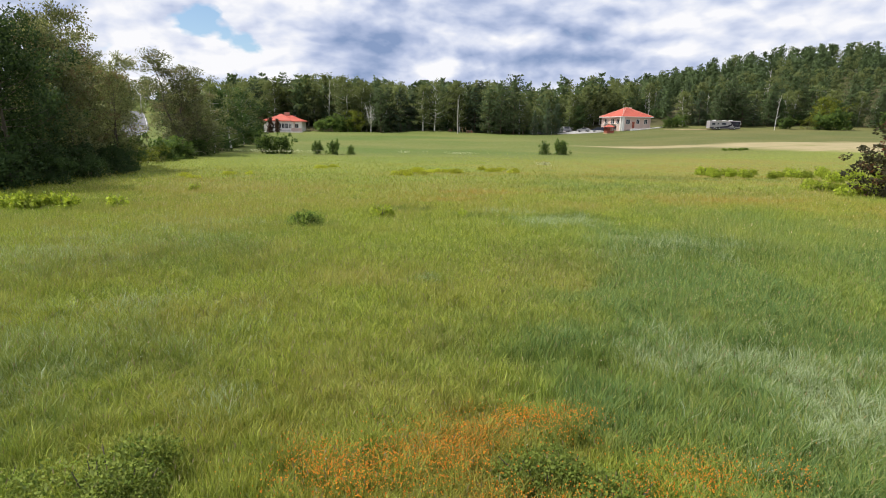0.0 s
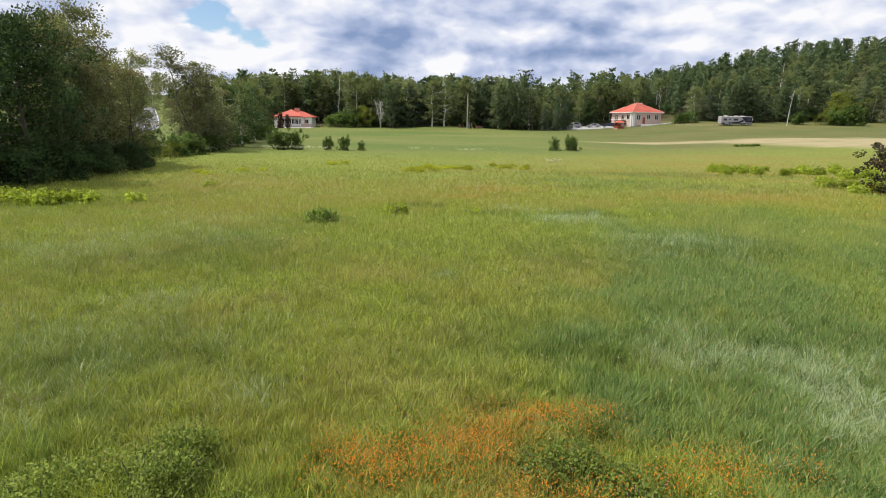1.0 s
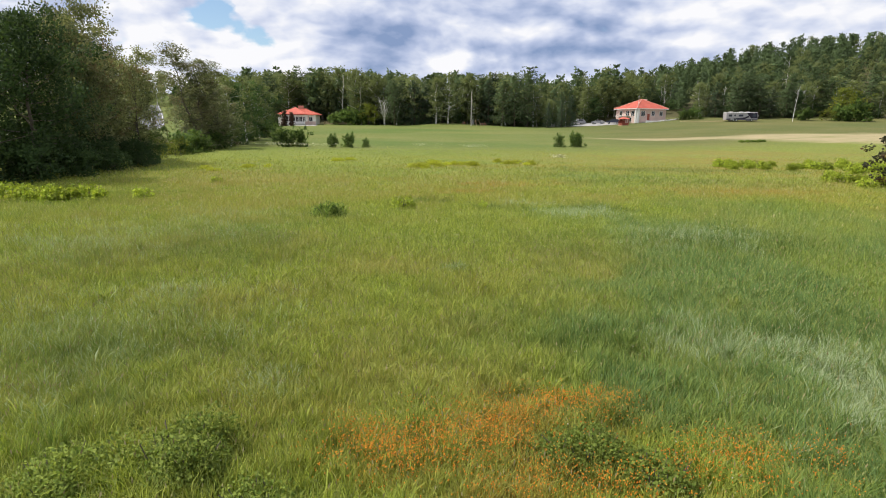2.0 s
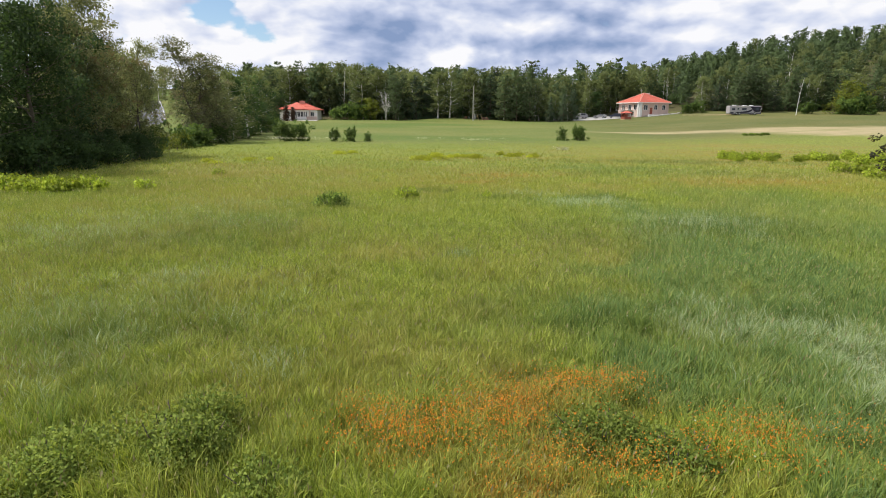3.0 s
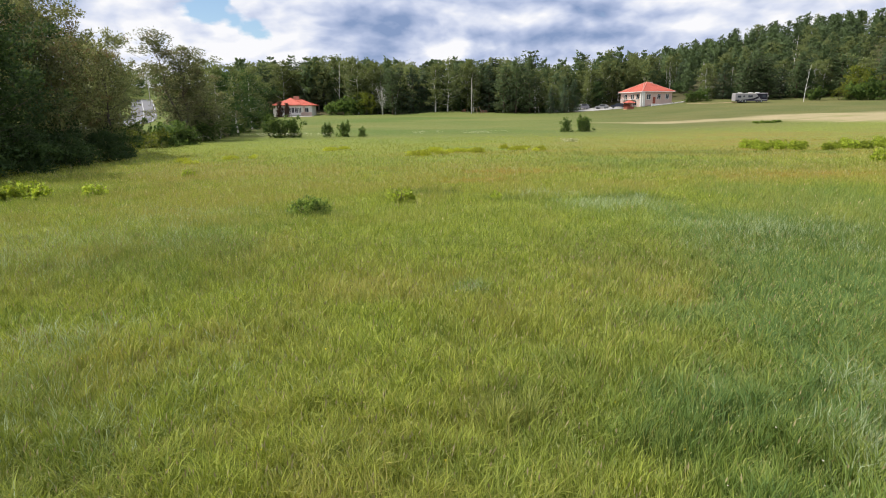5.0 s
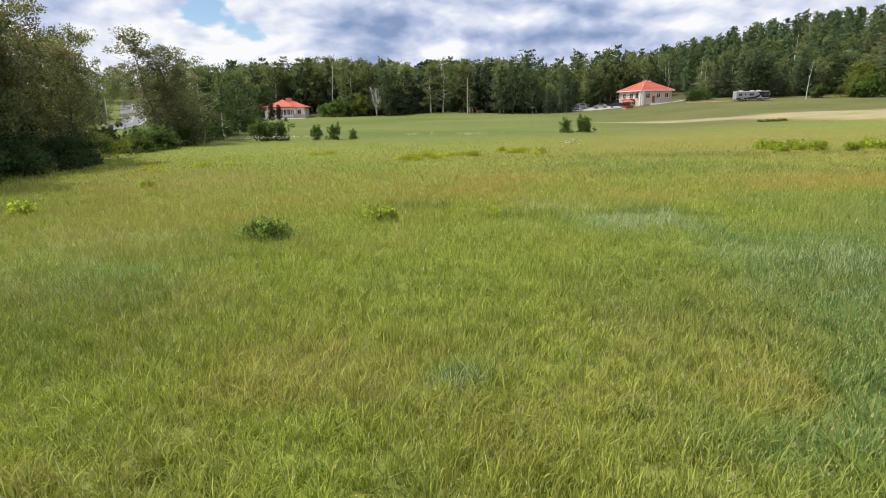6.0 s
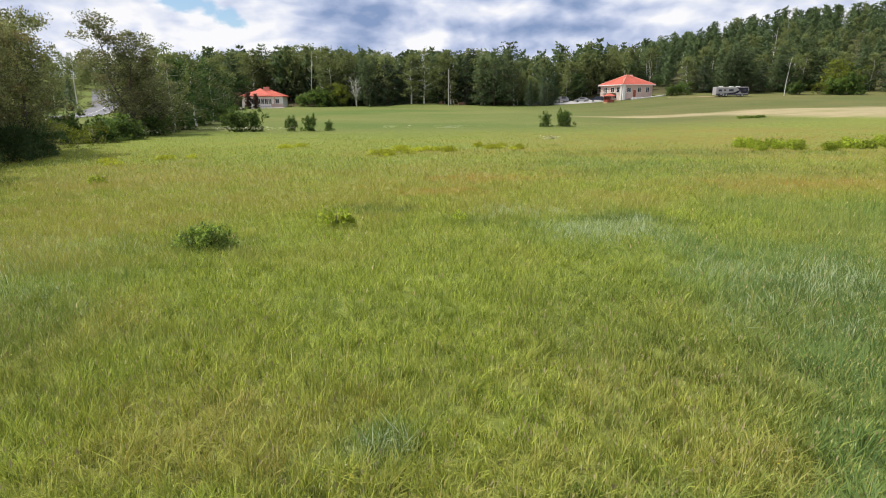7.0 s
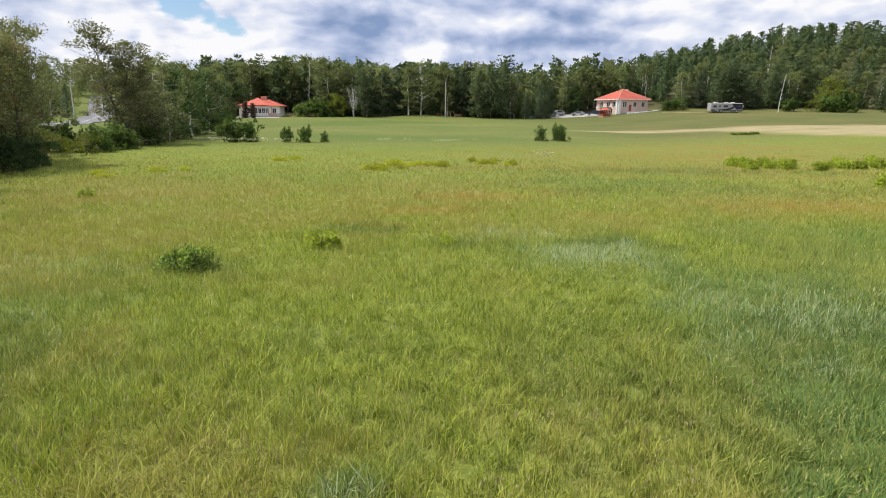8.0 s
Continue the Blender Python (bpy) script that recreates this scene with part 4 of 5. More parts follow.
woods("broadleaf_wood", leaf_spots, leafy, M_ASPEN, "green broad-leaved wood covering the hillside")
woods("pine_wood", needle_spots, needled, M_PINE, "dark green pine wood covering the hillside")
brush = [broadleaf(r, 3.2, 1.9, 0.02, 12, 36, 9, 0.42, 0.5, top=0.2, stems=3)[1] for _ in range(3)]
brush_spots = []
for k in range(150):
    x = -66 + 240 * (k + rt.uniform(-0.4, 0.4)) / 150
    y = 213 + 5 * math.sin(x * 0.11) + rt.uniform(-3, 5) - 0.05 * max(0, x - 60)
    if 40 < x < 82 or -62 < x < -36:
        y += 11
    brush_spots.append((x, y, rt.uniform(0.7, 1.5)))
woods("undergrowth", brush_spots, brush, M_MAPLE, "dark green undergrowth along the foot of the wood")



# ---------------------------------------------------------------- low plants in the meadow
def bush_quads(r, rx, ry, h, n, leaf, lumps=7):
    """A low bush: leaves over several overlapping mounds, denser towards the top and outside."""
    pts, outs = [], []
    for k in range(lumps):
        a, d = r.uniform(0, TAU), r.uniform(0, 0.62) ** 0.7
        c = np.array([math.cos(a) * rx * d, math.sin(a) * ry * d, 0])
        s = r.uniform(0.38, 0.62)
        m = n // lumps
        v = r.normal(0, 1, (m, 3))
        v[:, 2] = np.abs(v[:, 2])
        v /= np.linalg.norm(v, axis=1)[:, None]
        shell = r.uniform(0.55, 1.08, m)[:, None]
        pts.append(c + v * shell * np.array([rx * s, ry * s, h * r.uniform(0.65, 1.0)]))
        o = v * 0.6
        o[:, 2] += 0.1
        outs.append(o)
    return leaf_quads(np.concatenate(pts), np.concatenate(outs), leaf, r, 0.3)


def bush_stems(r, rx, ry, h, n):
    return [[(np.array([0.2 * rx * math.cos(a), 0.2 * ry * math.sin(a), -0.03]), 0.012), (np.array([rx * d * math.cos(a), ry * d * math.sin(a), h * 0.75]), 0.005)] for a, d in zip(r.uniform(0, TAU, n), r.uniform(0.1, 0.75, n))]


BUSH = {}


def bush(key, name, x, y, turn, label, category, group="", size=1.0):
    stems, leaves, mat = BUSH[key]
    ob = thing(name, x, y, turn, label, category, group)
    ob.scale = (size,) * 3
    link_part("woody_base", stems, M_BARK, ob)
    link_part("foliage", leaves, mat, ob)
    return ob


def make_bush(key, seed, rx, ry, h, n, leaf, mat, lumps=7):
    r = np.random.default_rng(seed)
    BUSH[key] = (wood_mesh("woody_base", bush_stems(r, rx, ry, h, 9), 4), leaf_mesh("foliage", bush_quads(r, rx, ry, h, n, leaf, lumps)), mat)


make_bush("bramble_big", 1, 0.98, 0.80, 0.70, 14000, 0.044, M_BRAMBLE, 11)
make_bush("bramble_mid", 2, 0.80, 0.62, 0.50, 9000, 0.040, M_BRAMBLE, 9)
make_bush("bramble_low", 3, 0.55, 0.45, 0.40, 4000, 0.040, M_BRAMBLE, 6)
make_bush("elder", 4, 0.92, 0.75, 0.80, 3400, 0.10, M_ELDER, 8)
make_bush("weed", 5, 0.60, 0.50, 0.62, 700, 0.11, M_FERN, 6)
make_bush("fern_a", 6, 0.95, 0.80, 0.95, 950, 0.165, M_FERN, 9)
make_bush("fern_b", 7, 0.80, 0.85, 0.85, 850, 0.165, M_FERN, 8)
make_bush("low_gold", 8, 1.3, 1.0, 0.66, 800, 0.15, M_GOLDENROD, 9)

bush("bramble_big", "bramble_bush", -3.85, 8.50, 10, "broad bramble bush with fresh green leaves in the grass", "bush", "brambles in the meadow")
bush("bramble_mid", "bramble_bush", -5.05, 8.10, 70, "broad bramble bush with fresh green leaves in the grass", "bush", "brambles in the meadow")
bush("bramble_low", "bramble_bush", -2.70, 7.95, 30, "small bramble with fresh green leaves beside orange hawkweed", "bush", "brambles in the meadow")
bush("bramble_mid", "bramble_bush", 1.05, 8.95, 160, "low bramble bush with green leaves among orange hawkweed", "bush", "brambles in the meadow")
bush("bramble_low", "bramble_bush", 1.75, 8.45, 200, "low bramble bush with green leaves among orange hawkweed", "bush", "brambles in the meadow", 1.1)
bush("elder", "elder_bush", -6.15, 27.5, 40, "dark green leafy bush with paler top, alone in the meadow", "bush", "", 0.84)
bush("weed", "weed_clump", -3.12, 30.2, 0, "yellow-green clump of leafy weeds in the meadow", "weeds")
bush("weed", "weed_clump", 0.9, 30.9, 120, "yellow-green clump of leafy weeds in the meadow", "weeds", size=0.6)
bush("weed", "weed_clump", -16.6, 41.2, 220, "small dark green weed alone in the meadow", "weeds", size=0.7)

for k in range(46):
    u = k / 45
    x, y = 26.0 + 19 * u + rt.uniform(-0.8, 0.8), 61.0 - 4 * u + rt.gauss(0, 2.6)
    bush(rt.choice(("fern_a", "fern_b")), "fern_clump", x, y, rt.uniform(0, 360), "bright yellow-green bracken ferns in the meadow", "ferns", "bracken patch", rt.uniform(0.45, 1.05))
bush("bramble_low", "weed_clump", 1.45, 17.3, 80, "small dark green weed standing in the grass", "weeds", size=0.5)
bush("bramble_low", "weed_clump", 0.1, 17.0, 20, "small dark green weed standing in the grass", "weeds", size=0.4)
for k in range(9):
    bush("elder", "weed_clump", 58.2 + 0.6 * k + rt.uniform(-0.3, 0.3), 124.2 + rt.uniform(-1.2, 1.2), rt.uniform(0, 360), "dark low weeds at the edge of the sandy strip", "weeds", "weeds on the sand", rt.uniform(0.5, 0.75)).scale.z = 0.55
for k in range(14):
    bush(rt.choice(("fern_a", "fern_b")), "fern_clump", 25.5 + 6.5 * rt.random(), 42.5 + 4.5 * rt.random(), rt.uniform(0, 360), "bright yellow-green bracken ferns beside the young oak", "ferns", "bracken patch", rt.uniform(0.65, 1.0))
for k in range(12):
    bush(rt.choice(("fern_a", "fern_b")), "fern_clump", -24.0 + 4.6 * k / 11 + rt.uniform(-0.3, 0.3), 31.8 + rt.uniform(-0.9, 0.9), rt.uniform(0, 360), "bright yellow-green bracken ferns near the tree row", "ferns", "bracken patch", rt.uniform(0.7, 1.0))
bush("fern_b", "fern_clump", -17.3, 33.2, 50, "bright yellow-green bracken ferns near the tree row", "ferns", "bracken patch", 0.75)
for k in range(9):
    bush("low_gold", "goldenrod_clump", -3.9 + 5.2 * k / 8, 58.2 + rt.uniform(-3.0, 3.0), rt.uniform(0, 360), "low yellow-green goldenrod patch in the meadow", "weeds", "goldenrod patches", rt.uniform(0.4, 0.8))
for k in range(7):
    bush("low_gold", "goldenrod_clump", 4.0 + 3.2 * k / 6, 63.6 + rt.uniform(-2.6, 2.6), rt.uniform(0, 360), "low yellow-green goldenrod patch in the meadow", "weeds", "goldenrod patches", rt.uniform(0.35, 0.7))
for x, y in ((-13.0, 64), (-12.0, 66), (-19, 54), (-17.5, 55), (-22, 52), (-20.5, 50)):
    bush("low_gold", "goldenrod_clump", x, y, rt.uniform(0, 360), "low yellow-green goldenrod patch in the meadow", "weeds", "goldenrod patches", rt.uniform(0.4, 0.6))

wx, wy = [], []
for cx, cy, rx, ry, clumps in ((-25, 91.5, 6, 1.2, 46), (-35, 84, 3, 1.5, 16), (2, 93, 4, 1.5, 18), (-6, 95, 2.5, 1, 6), (10.9, 66.0, 0.5, 0.3, 14)):
    ax, ay = clustered(cx, cy, rx, ry, clumps, 12, 0.28)
    wx.append(ax)
    wy.append(ay)
blossoms("cow_parsley", np.concatenate(wx), np.concatenate(wy), 0.75, 0.14, M_WHITEFLOWER, "cream-white umbels of cow parsley in the long grass")


# ---------------------------------------------------------------- dead birches, poles
def bare_tree(name, x, y, height, stems, lean, label, spread=0.22, limbs=7, girth=1.0):
    r = np.random.default_rng(int(abs(x * 10 + y)))
    lines = []
    for s in range(stems):
        a = TAU * s / max(1, stems) + r.uniform(-0.4, 0.4)
        out = spread * height * r.uniform(0.05, 1.0) * (stems > 1)
        h = height * r.uniform(0.75, 1.0)
        tip = np.array([math.cos(a) * out + lean * height, math.sin(a) * out, h])
        pts = [np.array([0.0, 0, -0.15]) * 1.0, tip * np.array([0.16, 0.16, 0.35]), tip * np.array([0.55, 0.55, 0.7]), tip]
        lines.append(list(zip(pts, (0.009 * height * girth, 0.006 * height * girth, 0.0035 * height * girth, 0.0012 * height))))
        for b in range(limbs):
            u = r.uniform(0.35, 0.95)
            at = np.array([np.interp(u, (0, 0.45, 0.75, 1), [p[c] for p in pts]) for c in range(3)])
            ba, ln = r.uniform(0, TAU), height * r.uniform(0.09, 0.24) * (1.2 - u)
            lines.append([(at, 0.004 * height * girth), (at + np.array([math.cos(ba) * ln, math.sin(ba) * ln, ln * 1.1]), 0.0012 * height)])
    ob = link_part(name, wood_mesh(name, lines, 6), M_BIRCH)
    ob.matrix_basis = pose(x, y, ground_z(x, y))
    return tagged(ob, label, "tree")


bare_tree("dead_birch", -24.6, 204.0, 10.0, 7, 0.0, "bare white birch with many stems before the wood", 0.36, 26, 0.55)
bare_tree("dead_birch", -20.5, 206.0, 9.5, 2, 0.03, "bare white birch with two stems before the wood", 0.12)
bare_tree("dead_birch", 105.0, 189.0, 12.0, 1, 0.09, "bleached leaning birch trunk in front of the wood")
rb = random.Random(12)
for x, y, h, lean in [(rb.uniform(-62, -8), rb.uniform(216, 236), rb.uniform(13, 19), rb.uniform(-0.05, 0.05)) for k in range(16)] + [(rb.uniform(72, 165), rb.uniform(208, 250), rb.uniform(9, 14), rb.uniform(-0.05, 0.05)) for k in range(16)]:
    bare_tree("birch_trunk", x, y, h, 1, lean, "thin pale birch trunk standing among green trees")
for x, y, h, lean in ((131, 243, 17, 0.03), (128, 240, 15, 0.0), (92, 209, 12, 0.0), (38, 213, 9, 0.03), (-47.5, 128, 8, 0.08), (-50, 133, 9, -0.05)):
    bare_tree("dead_birch", x, y, h, 1, lean, "pale bare birch trunk standing among green trees")


def utility_pole(x, y, h, arm=True, lean=0.0):
    ob = thing("utility_pole", x, y, 15, "weathered grey timber utility pole on the grass", "pole", "utility poles")
    ob.matrix_basis = ob.matrix_basis @ pose(0, 0, 0, 0, lean, 0)
    part("pole", rod(bmesh.new(), (0, 0, -0.3), (0, 0, h), 0.17, 0.11, 10), M_POLE, ob)
    if arm:
        boxed("crossarm", (-0.9, -0.06, h - 0.75), (0.9, 0.06, h - 0.62), M_POLE, ob)
        for s in (-0.8, -0.4, 0.4, 0.8):
            part("insulator", rod(bmesh.new(), (s, 0, h - 0.62), (s, 0, h - 0.45), 0.05, 0.035, 8), M_METAL, ob, "grey insulator")
    return ob


utility_pole(5.0, 200.0, 11.2, False)
utility_pole(-89.5, 146, 9.5, True, -2)
utility_pole(-98, 178, 9.5)
utility_pole(-118, 235, 10)
for x, tilt in ((6.9, -14), (8.4, -24)):
    ob = thing("leaning_post", x, 200.4, 0, "pale timber brace leaning beside the pole", "post", "timber braces")
    ob.matrix_basis = ob.matrix_basis @ pose(0, 0, 0, 0, tilt, 0)
    part("post", rod(bmesh.new(), (0, 0, -0.3), (0, 0, 2.2), 0.09, 0.07, 8), M_TAN, ob)
for x, w, h in ((9.3, 2.6, 0.9), (2.6, 1.4, 0.5)):
    ob = thing("log_pile", x, 205, 4, "stacked brown logs at the edge of the lawn", "firewood", "log piles")
    n = 0
    for row in range(3):
        for k in range(int(w / 0.32) - row):
            c = (-w / 2 + 0.32 * (k + 0.5 + row * 0.5), 0, 0.15 + row * 0.27)
            part("log", rod(bmesh.new(), (c[0], -0.5, c[2]), (c[0], 0.5, c[2]), 0.15, 0.14, 7), M_DARKWOOD if (k + row) % 3 else M_REDWOOD, ob)


# ---------------------------------------------------------------- laid surfaces
def strip(name, line, wide, mat, label, category, lift=0.04, kind="structure"):
    """A paved strip along a line of places, draped over the ground."""
    pts = [Vector(p) for p in line]
    for _ in range(2):
        pts = [pts[0]] + [q for a, b in zip(pts, pts[1:]) for q in (a.lerp(b, 0.25), a.lerp(b, 0.75))] + [pts[-1]]
    dense = []
    for a, b in zip(pts, pts[1:]):
        n = max(2, int((b - a).length / 2.5))
        dense += [a.lerp(b, k / n) for k in range(n)]
    dense.append(pts[-1])
    verts, faces, across = [], [], 6
    for k, p in enumerate(dense):
        d = (dense[min(k + 1, len(dense) - 1)] - dense[max(k - 1, 0)]).normalized()
        side = Vector((d.y, -d.x))
        for j in range(across + 1):
            q = p + side * (wide[0] + (wide[1] - wide[0]) * j / across)
            verts.append((q.x, q.y, ground_z(q.x, q.y) + lift))
    for k in range(len(dense) - 1):
        for j in range(across):
            i = k * (across + 1) + j
            faces.append((i, i + 1, i + across + 2, i + across + 1))
    me = indexed_mesh(name, np.array(verts), faces)
    return tagged(link_part(name, me, mat), label, category, kind=kind)


strip("road", ROAD, (-4.2, 4.2), M_ASPHALT, "sunlit grey asphalt road behind the tree row", "road", 0.16)
for k, off in enumerate((0.0, 3.8)):
    strip("road_line", ROAD, (off - 0.07, off + 0.07), M_LINE, "white painted line on the road", "road marking", 0.166)
strip("driveway", ((34, 214), (45, 209), (56, 206.5)), (-6, 6), M_GRAVEL, "pale grey gravel yard beside the house", "driveway", 0.08)
strip("patio", ((-60.5, 198.5), (-46.5, 198.5)), (-2.0, 3.2), M_CONCRETE, "pale concrete patio in front of the house", "patio", 0.10)
strip("camper_pad", ((72, 194), (80, 189.5), (94, 187.6)), (-0.5, 0.8), M_TAN, "narrow worn tan track to the motorhome", "driveway", 0.05)


# ---------------------------------------------------------------- houses
def hip_roof(bm, x0, x1, y0, y1, z0, rise, over=0.6, thick=0.18):
    """A hipped roof with eaves over a rectangle."""
    x0, x1, y0, y1 = x0 - over, x1 + over, y0 - over, y1 + over
    half = min(x1 - x0, y1 - y0) / 2
    if x1 - x0 >= y1 - y0:
        a, b = (x0 + half, (y0 + y1) / 2), (x1 - half, (y0 + y1) / 2)
    else:
        a, b = ((x0 + x1) / 2, y0 + half), ((x0 + x1) / 2, y1 - half)
    if (Vector(a) - Vector(b)).length < 0.3:
        b = (a[0] + 0.3, a[1]) if x1 - x0 >= y1 - y0 else (a[0], a[1] + 0.3)
    low = [bm.verts.new((x, y, z0)) for x, y in ((x0, y0), (x1, y0), (x1, y1), (x0, y1))]
    eave = [bm.verts.new((x, y, z0 + thick)) for x, y in ((x0, y0), (x1, y0), (x1, y1), (x0, y1))]
    A, B = bm.verts.new((*a, z0 + rise)), bm.verts.new((*b, z0 + rise))
    bm.faces.new(low[::-1])
    for k in range(4):
        bm.faces.new((low[k], low[(k + 1) % 4], eave[(k + 1) % 4], eave[k]))
    if x1 - x0 >= y1 - y0:
        for f in ((eave[0], eave[1], B, A), (eave[1], eave[2], B), (eave[2], eave[3], A, B), (eave[3], eave[0], A)):
            bm.faces.new(f)
    else:
        for f in ((eave[0], eave[1], A), (eave[1], eave[2], B, A), (eave[2], eave[3], B), (eave[3], eave[0], A, B)):
            bm.faces.new(f)
    return tidy(bm), a, b


def roof_courses(bm, x0, x1, y0, y1, z0, rise, over, rows):
    """Raised courses of tiles: thin ledges round the roof, one above another."""
    half = min(x1 - x0, y1 - y0) / 2 + over
    for k in range(1, rows):
        u = k / rows
        o = over - u * half
        z = z0 + 0.18 + (rise - 0.18) * u
        for lo, hi in (((x0 - o, y0 - o - 0.05, z - 0.03), (x1 + o, y0 - o + 0.02, z + 0.03)), ((x0 - o, y1 + o - 0.02, z - 0.03), (x1 + o, y1 + o + 0.05, z + 0.03)),
                       ((x0 - o - 0.05, y0 - o, z - 0.03), (x0 - o + 0.02, y1 + o, z + 0.03)), ((x1 + o - 0.02, y0 - o, z - 0.03), (x1 + o + 0.05, y1 + o, z + 0.03))):
            box(bm, lo, hi)
    return bm


def walls(bm, x0, x1, y0, y1, z0, z1, t=0.25):
    for lo, hi in (((x0, y0, z0), (x1, y0 + t, z1)), ((x0, y1 - t, z0), (x1, y1, z1)), ((x0, y0 + t, z0), (x0 + t, y1 - t, z1)), ((x1 - t, y0 + t, z0), (x1, y1 - t, z1))):
        box(bm, lo, hi)
    return bm


def window(parent, at, w, h, face, bars=1):
    """A framed window on a wall; face is the side it looks to: 's', 'w' or 'e'. at: centre x, y, z on the wall's outside."""
    x, y, z = at
    turn = {"s": 0, "e": 90, "w": -90}[face]
    m = Matrix.Translation((x, y, z)) @ pose(0, 0, 0, 0, 0, turn)
    bm = bmesh.new()
    for lo, hi in (((-w / 2 - 0.09, -0.06, h / 2), (w / 2 + 0.09, 0.03, h / 2 + 0.10)), ((-w / 2 - 0.12, -0.10, -h / 2 - 0.10), (w / 2 + 0.12, 0.03, -h / 2)), ((-w / 2 - 0.09, -0.06, -h / 2), (-w / 2, 0.03, h / 2)), ((w / 2, -0.06, -h / 2), (w / 2 + 0.09, 0.03, h / 2))):
        box(bm, lo, hi)
    for k in range(bars):
        c = -w / 2 + w * (k + 1) / (bars + 1)
        box(bm, (c - 0.035, -0.05, -h / 2), (c + 0.035, 0.0, h / 2))
    bm.transform(m)
    win = part("window", bm, M_WHITE, parent, "white-framed window")
    pane = box(bmesh.new(), (-w / 2, -0.012, -h / 2), (w / 2, 0.0, h / 2))
    pane.transform(m)
    part("pane", pane, M_GLASS, win, "dark reflecting glass")


def right_house():
    W, D, H = 11.6, 11.4, 4.5
    ob = thing("house", 59.6, 199.0, 20, "pale pink brick house with a red hipped roof", "house", "houses", z=4.55)
    part("wall", walls(bmesh.new(), 0, W, 0, D, -0.6, H), M_BRICK, ob)
    boxed("floor_slab", (0.25, 0.25, 0.0), (W - 0.25, D - 0.25, 0.15), M_CONCRETE, ob)
    bm, a, b = hip_roof(bmesh.new(), 0, W, 0, D, H, 3.35)
    roof = part("roof", bm, M_ROOF, ob, "red tiled hipped roof")
    part("tile_courses", roof_courses(bmesh.new(), 0, W, 0, D, H, 3.35, 0.6, 11), M_ROOF, roof)
    cap = bmesh.new()
    for c, e in (((-0.6, -0.6), a), ((W + 0.6, -0.6), b), ((-0.6, D + 0.6), a)):
        rod(cap, (*c, H + 0.24), (*e, H + 3.38), 0.13, 0.13, 6)
    part("hip_cap", cap, plain("pale_red_hip_tiles", (0.62, 0.27, 0.20), 0.75, vary=0.2), roof, "paler hip tiles")
    fascia = bmesh.new()
    for lo, hi in (((-0.64, -0.66, H - 0.05), (W + 0.64, -0.61, H + 0.2)), ((-0.66, -0.6, H - 0.05), (-0.61, D + 0.6, H + 0.2)), ((W + 0.61, -0.6, H - 0.05), (W + 0.66, D + 0.6, H + 0.2))):
        box(fascia, lo, hi)
    part("fascia", fascia, M_WHITE, roof, "white fascia board")
    # white corner porch panel and pilaster
    boxed("pilaster", (-0.10, -0.45, 0), (0.75, -0.03, H - 0.06), M_WHITE, ob, "white corner pilaster", 0.03)
    boxed("pilaster", (-0.45, 0.0, 0), (-0.03, 0.6, H - 0.06), M_WHITE, ob, "white corner pilaster", 0.03)
    for x, z, w, h in ((2.4, 3.0, 1.5, 1.5), (6.4, 3.1, 1.2, 1.4), (9.6, 3.1, 1.2, 1.4)):
        window(ob, (x, 0, z), w, h, "s")
    for y, z, w, h in ((2.2, 3.1, 1.4, 1.5), (5.0, 3.1, 1.6, 1.5), (8.6, 3.1, 1.4, 1.5), (3.6, 1.1, 1.6, 1.3), (8.4, 1.1, 1.4, 1.3)):
        window(ob, (0, y, z), w, h, "w")
    door = boxed("door", (4.1, -0.06, 0.9), (5.1, 0.0, 3.0), M_REDWOOD, ob, "dark red entrance door", 0.02)
    part("door_handle", rod(bmesh.new(), (4.95, -0.12, 1.9), (4.95, -0.06, 1.9), 0.03, 0.03, 6), M_METAL, door)
    boxed("balcony", (-1.5, 3.4, 2.15), (-0.03, 9.8, 2.3), M_WHITE, ob, "pale balcony slab", 0.02)
    rail = bmesh.new()
    for k in range(14):
        box(rail, (-1.46, 3.45 + 0.48 * k, 2.3), (-1.41, 3.50 + 0.48 * k, 3.2))
    box(rail, (-1.48, 3.4, 3.2), (-1.39, 9.8, 3.27))
    part("balcony_rail", rail, M_DARKWOOD, ob, "dark balcony rail")
    boxed("chimney", (8.3, 7.0, H + 1.0), (9.1, 7.8, H + 3.5), M_BRICK, ob, "pink brick chimney", 0.03)
    mast = part("antenna_mast", rod(bmesh.new(), (1.4, 1.5, H + 0.8), (1.4, 1.5, H + 4.6), 0.07, 0.05, 8), M_POLE, ob, "grey antenna mast on the roof")
    boxed("crossbar", (1.0, 1.47, H + 4.0), (1.8, 1.53, H + 4.06), M_METAL, mast)
    boxed("terrace_wall", (2.2, -2.2, -0.4), (W + 2.0, -1.9, 0.75), M_WHITE, ob, "low white terrace wall", 0.03)
    boxed("terrace", (2.2, -1.9, -0.4), (W + 2.0, -0.03, 0.45), M_CONCRETE, ob, "pale terrace slab", 0.02)
    # edging of pale stones along the terrace
    rs = random.Random(3)
    for k in range(26):
        x = 74.0 - 0.40 * k + rs.uniform(-0.1, 0.1)
        y = 200.6 - 0.145 * k + rs.uniform(-0.2, 0.2)
        bm = bmesh.new()
        bmesh.ops.create_icosphere(bm, subdivisions=1, radius=1.0)
        for v in bm.verts:
            v.co = Vector((v.co.x * 0.36, v.co.y * 0.30, v.co.z * 0.27)) * rs.uniform(0.8, 1.2)
        st = part("boulder", bm, M_ROCK)
        st.matrix_basis = pose(x, y, ground_z(x, y) + 0.12, 0, 0, rs.uniform(0, 180))
        tagged(st, "pale field stone edging the house terrace", "stone", "terrace stones")


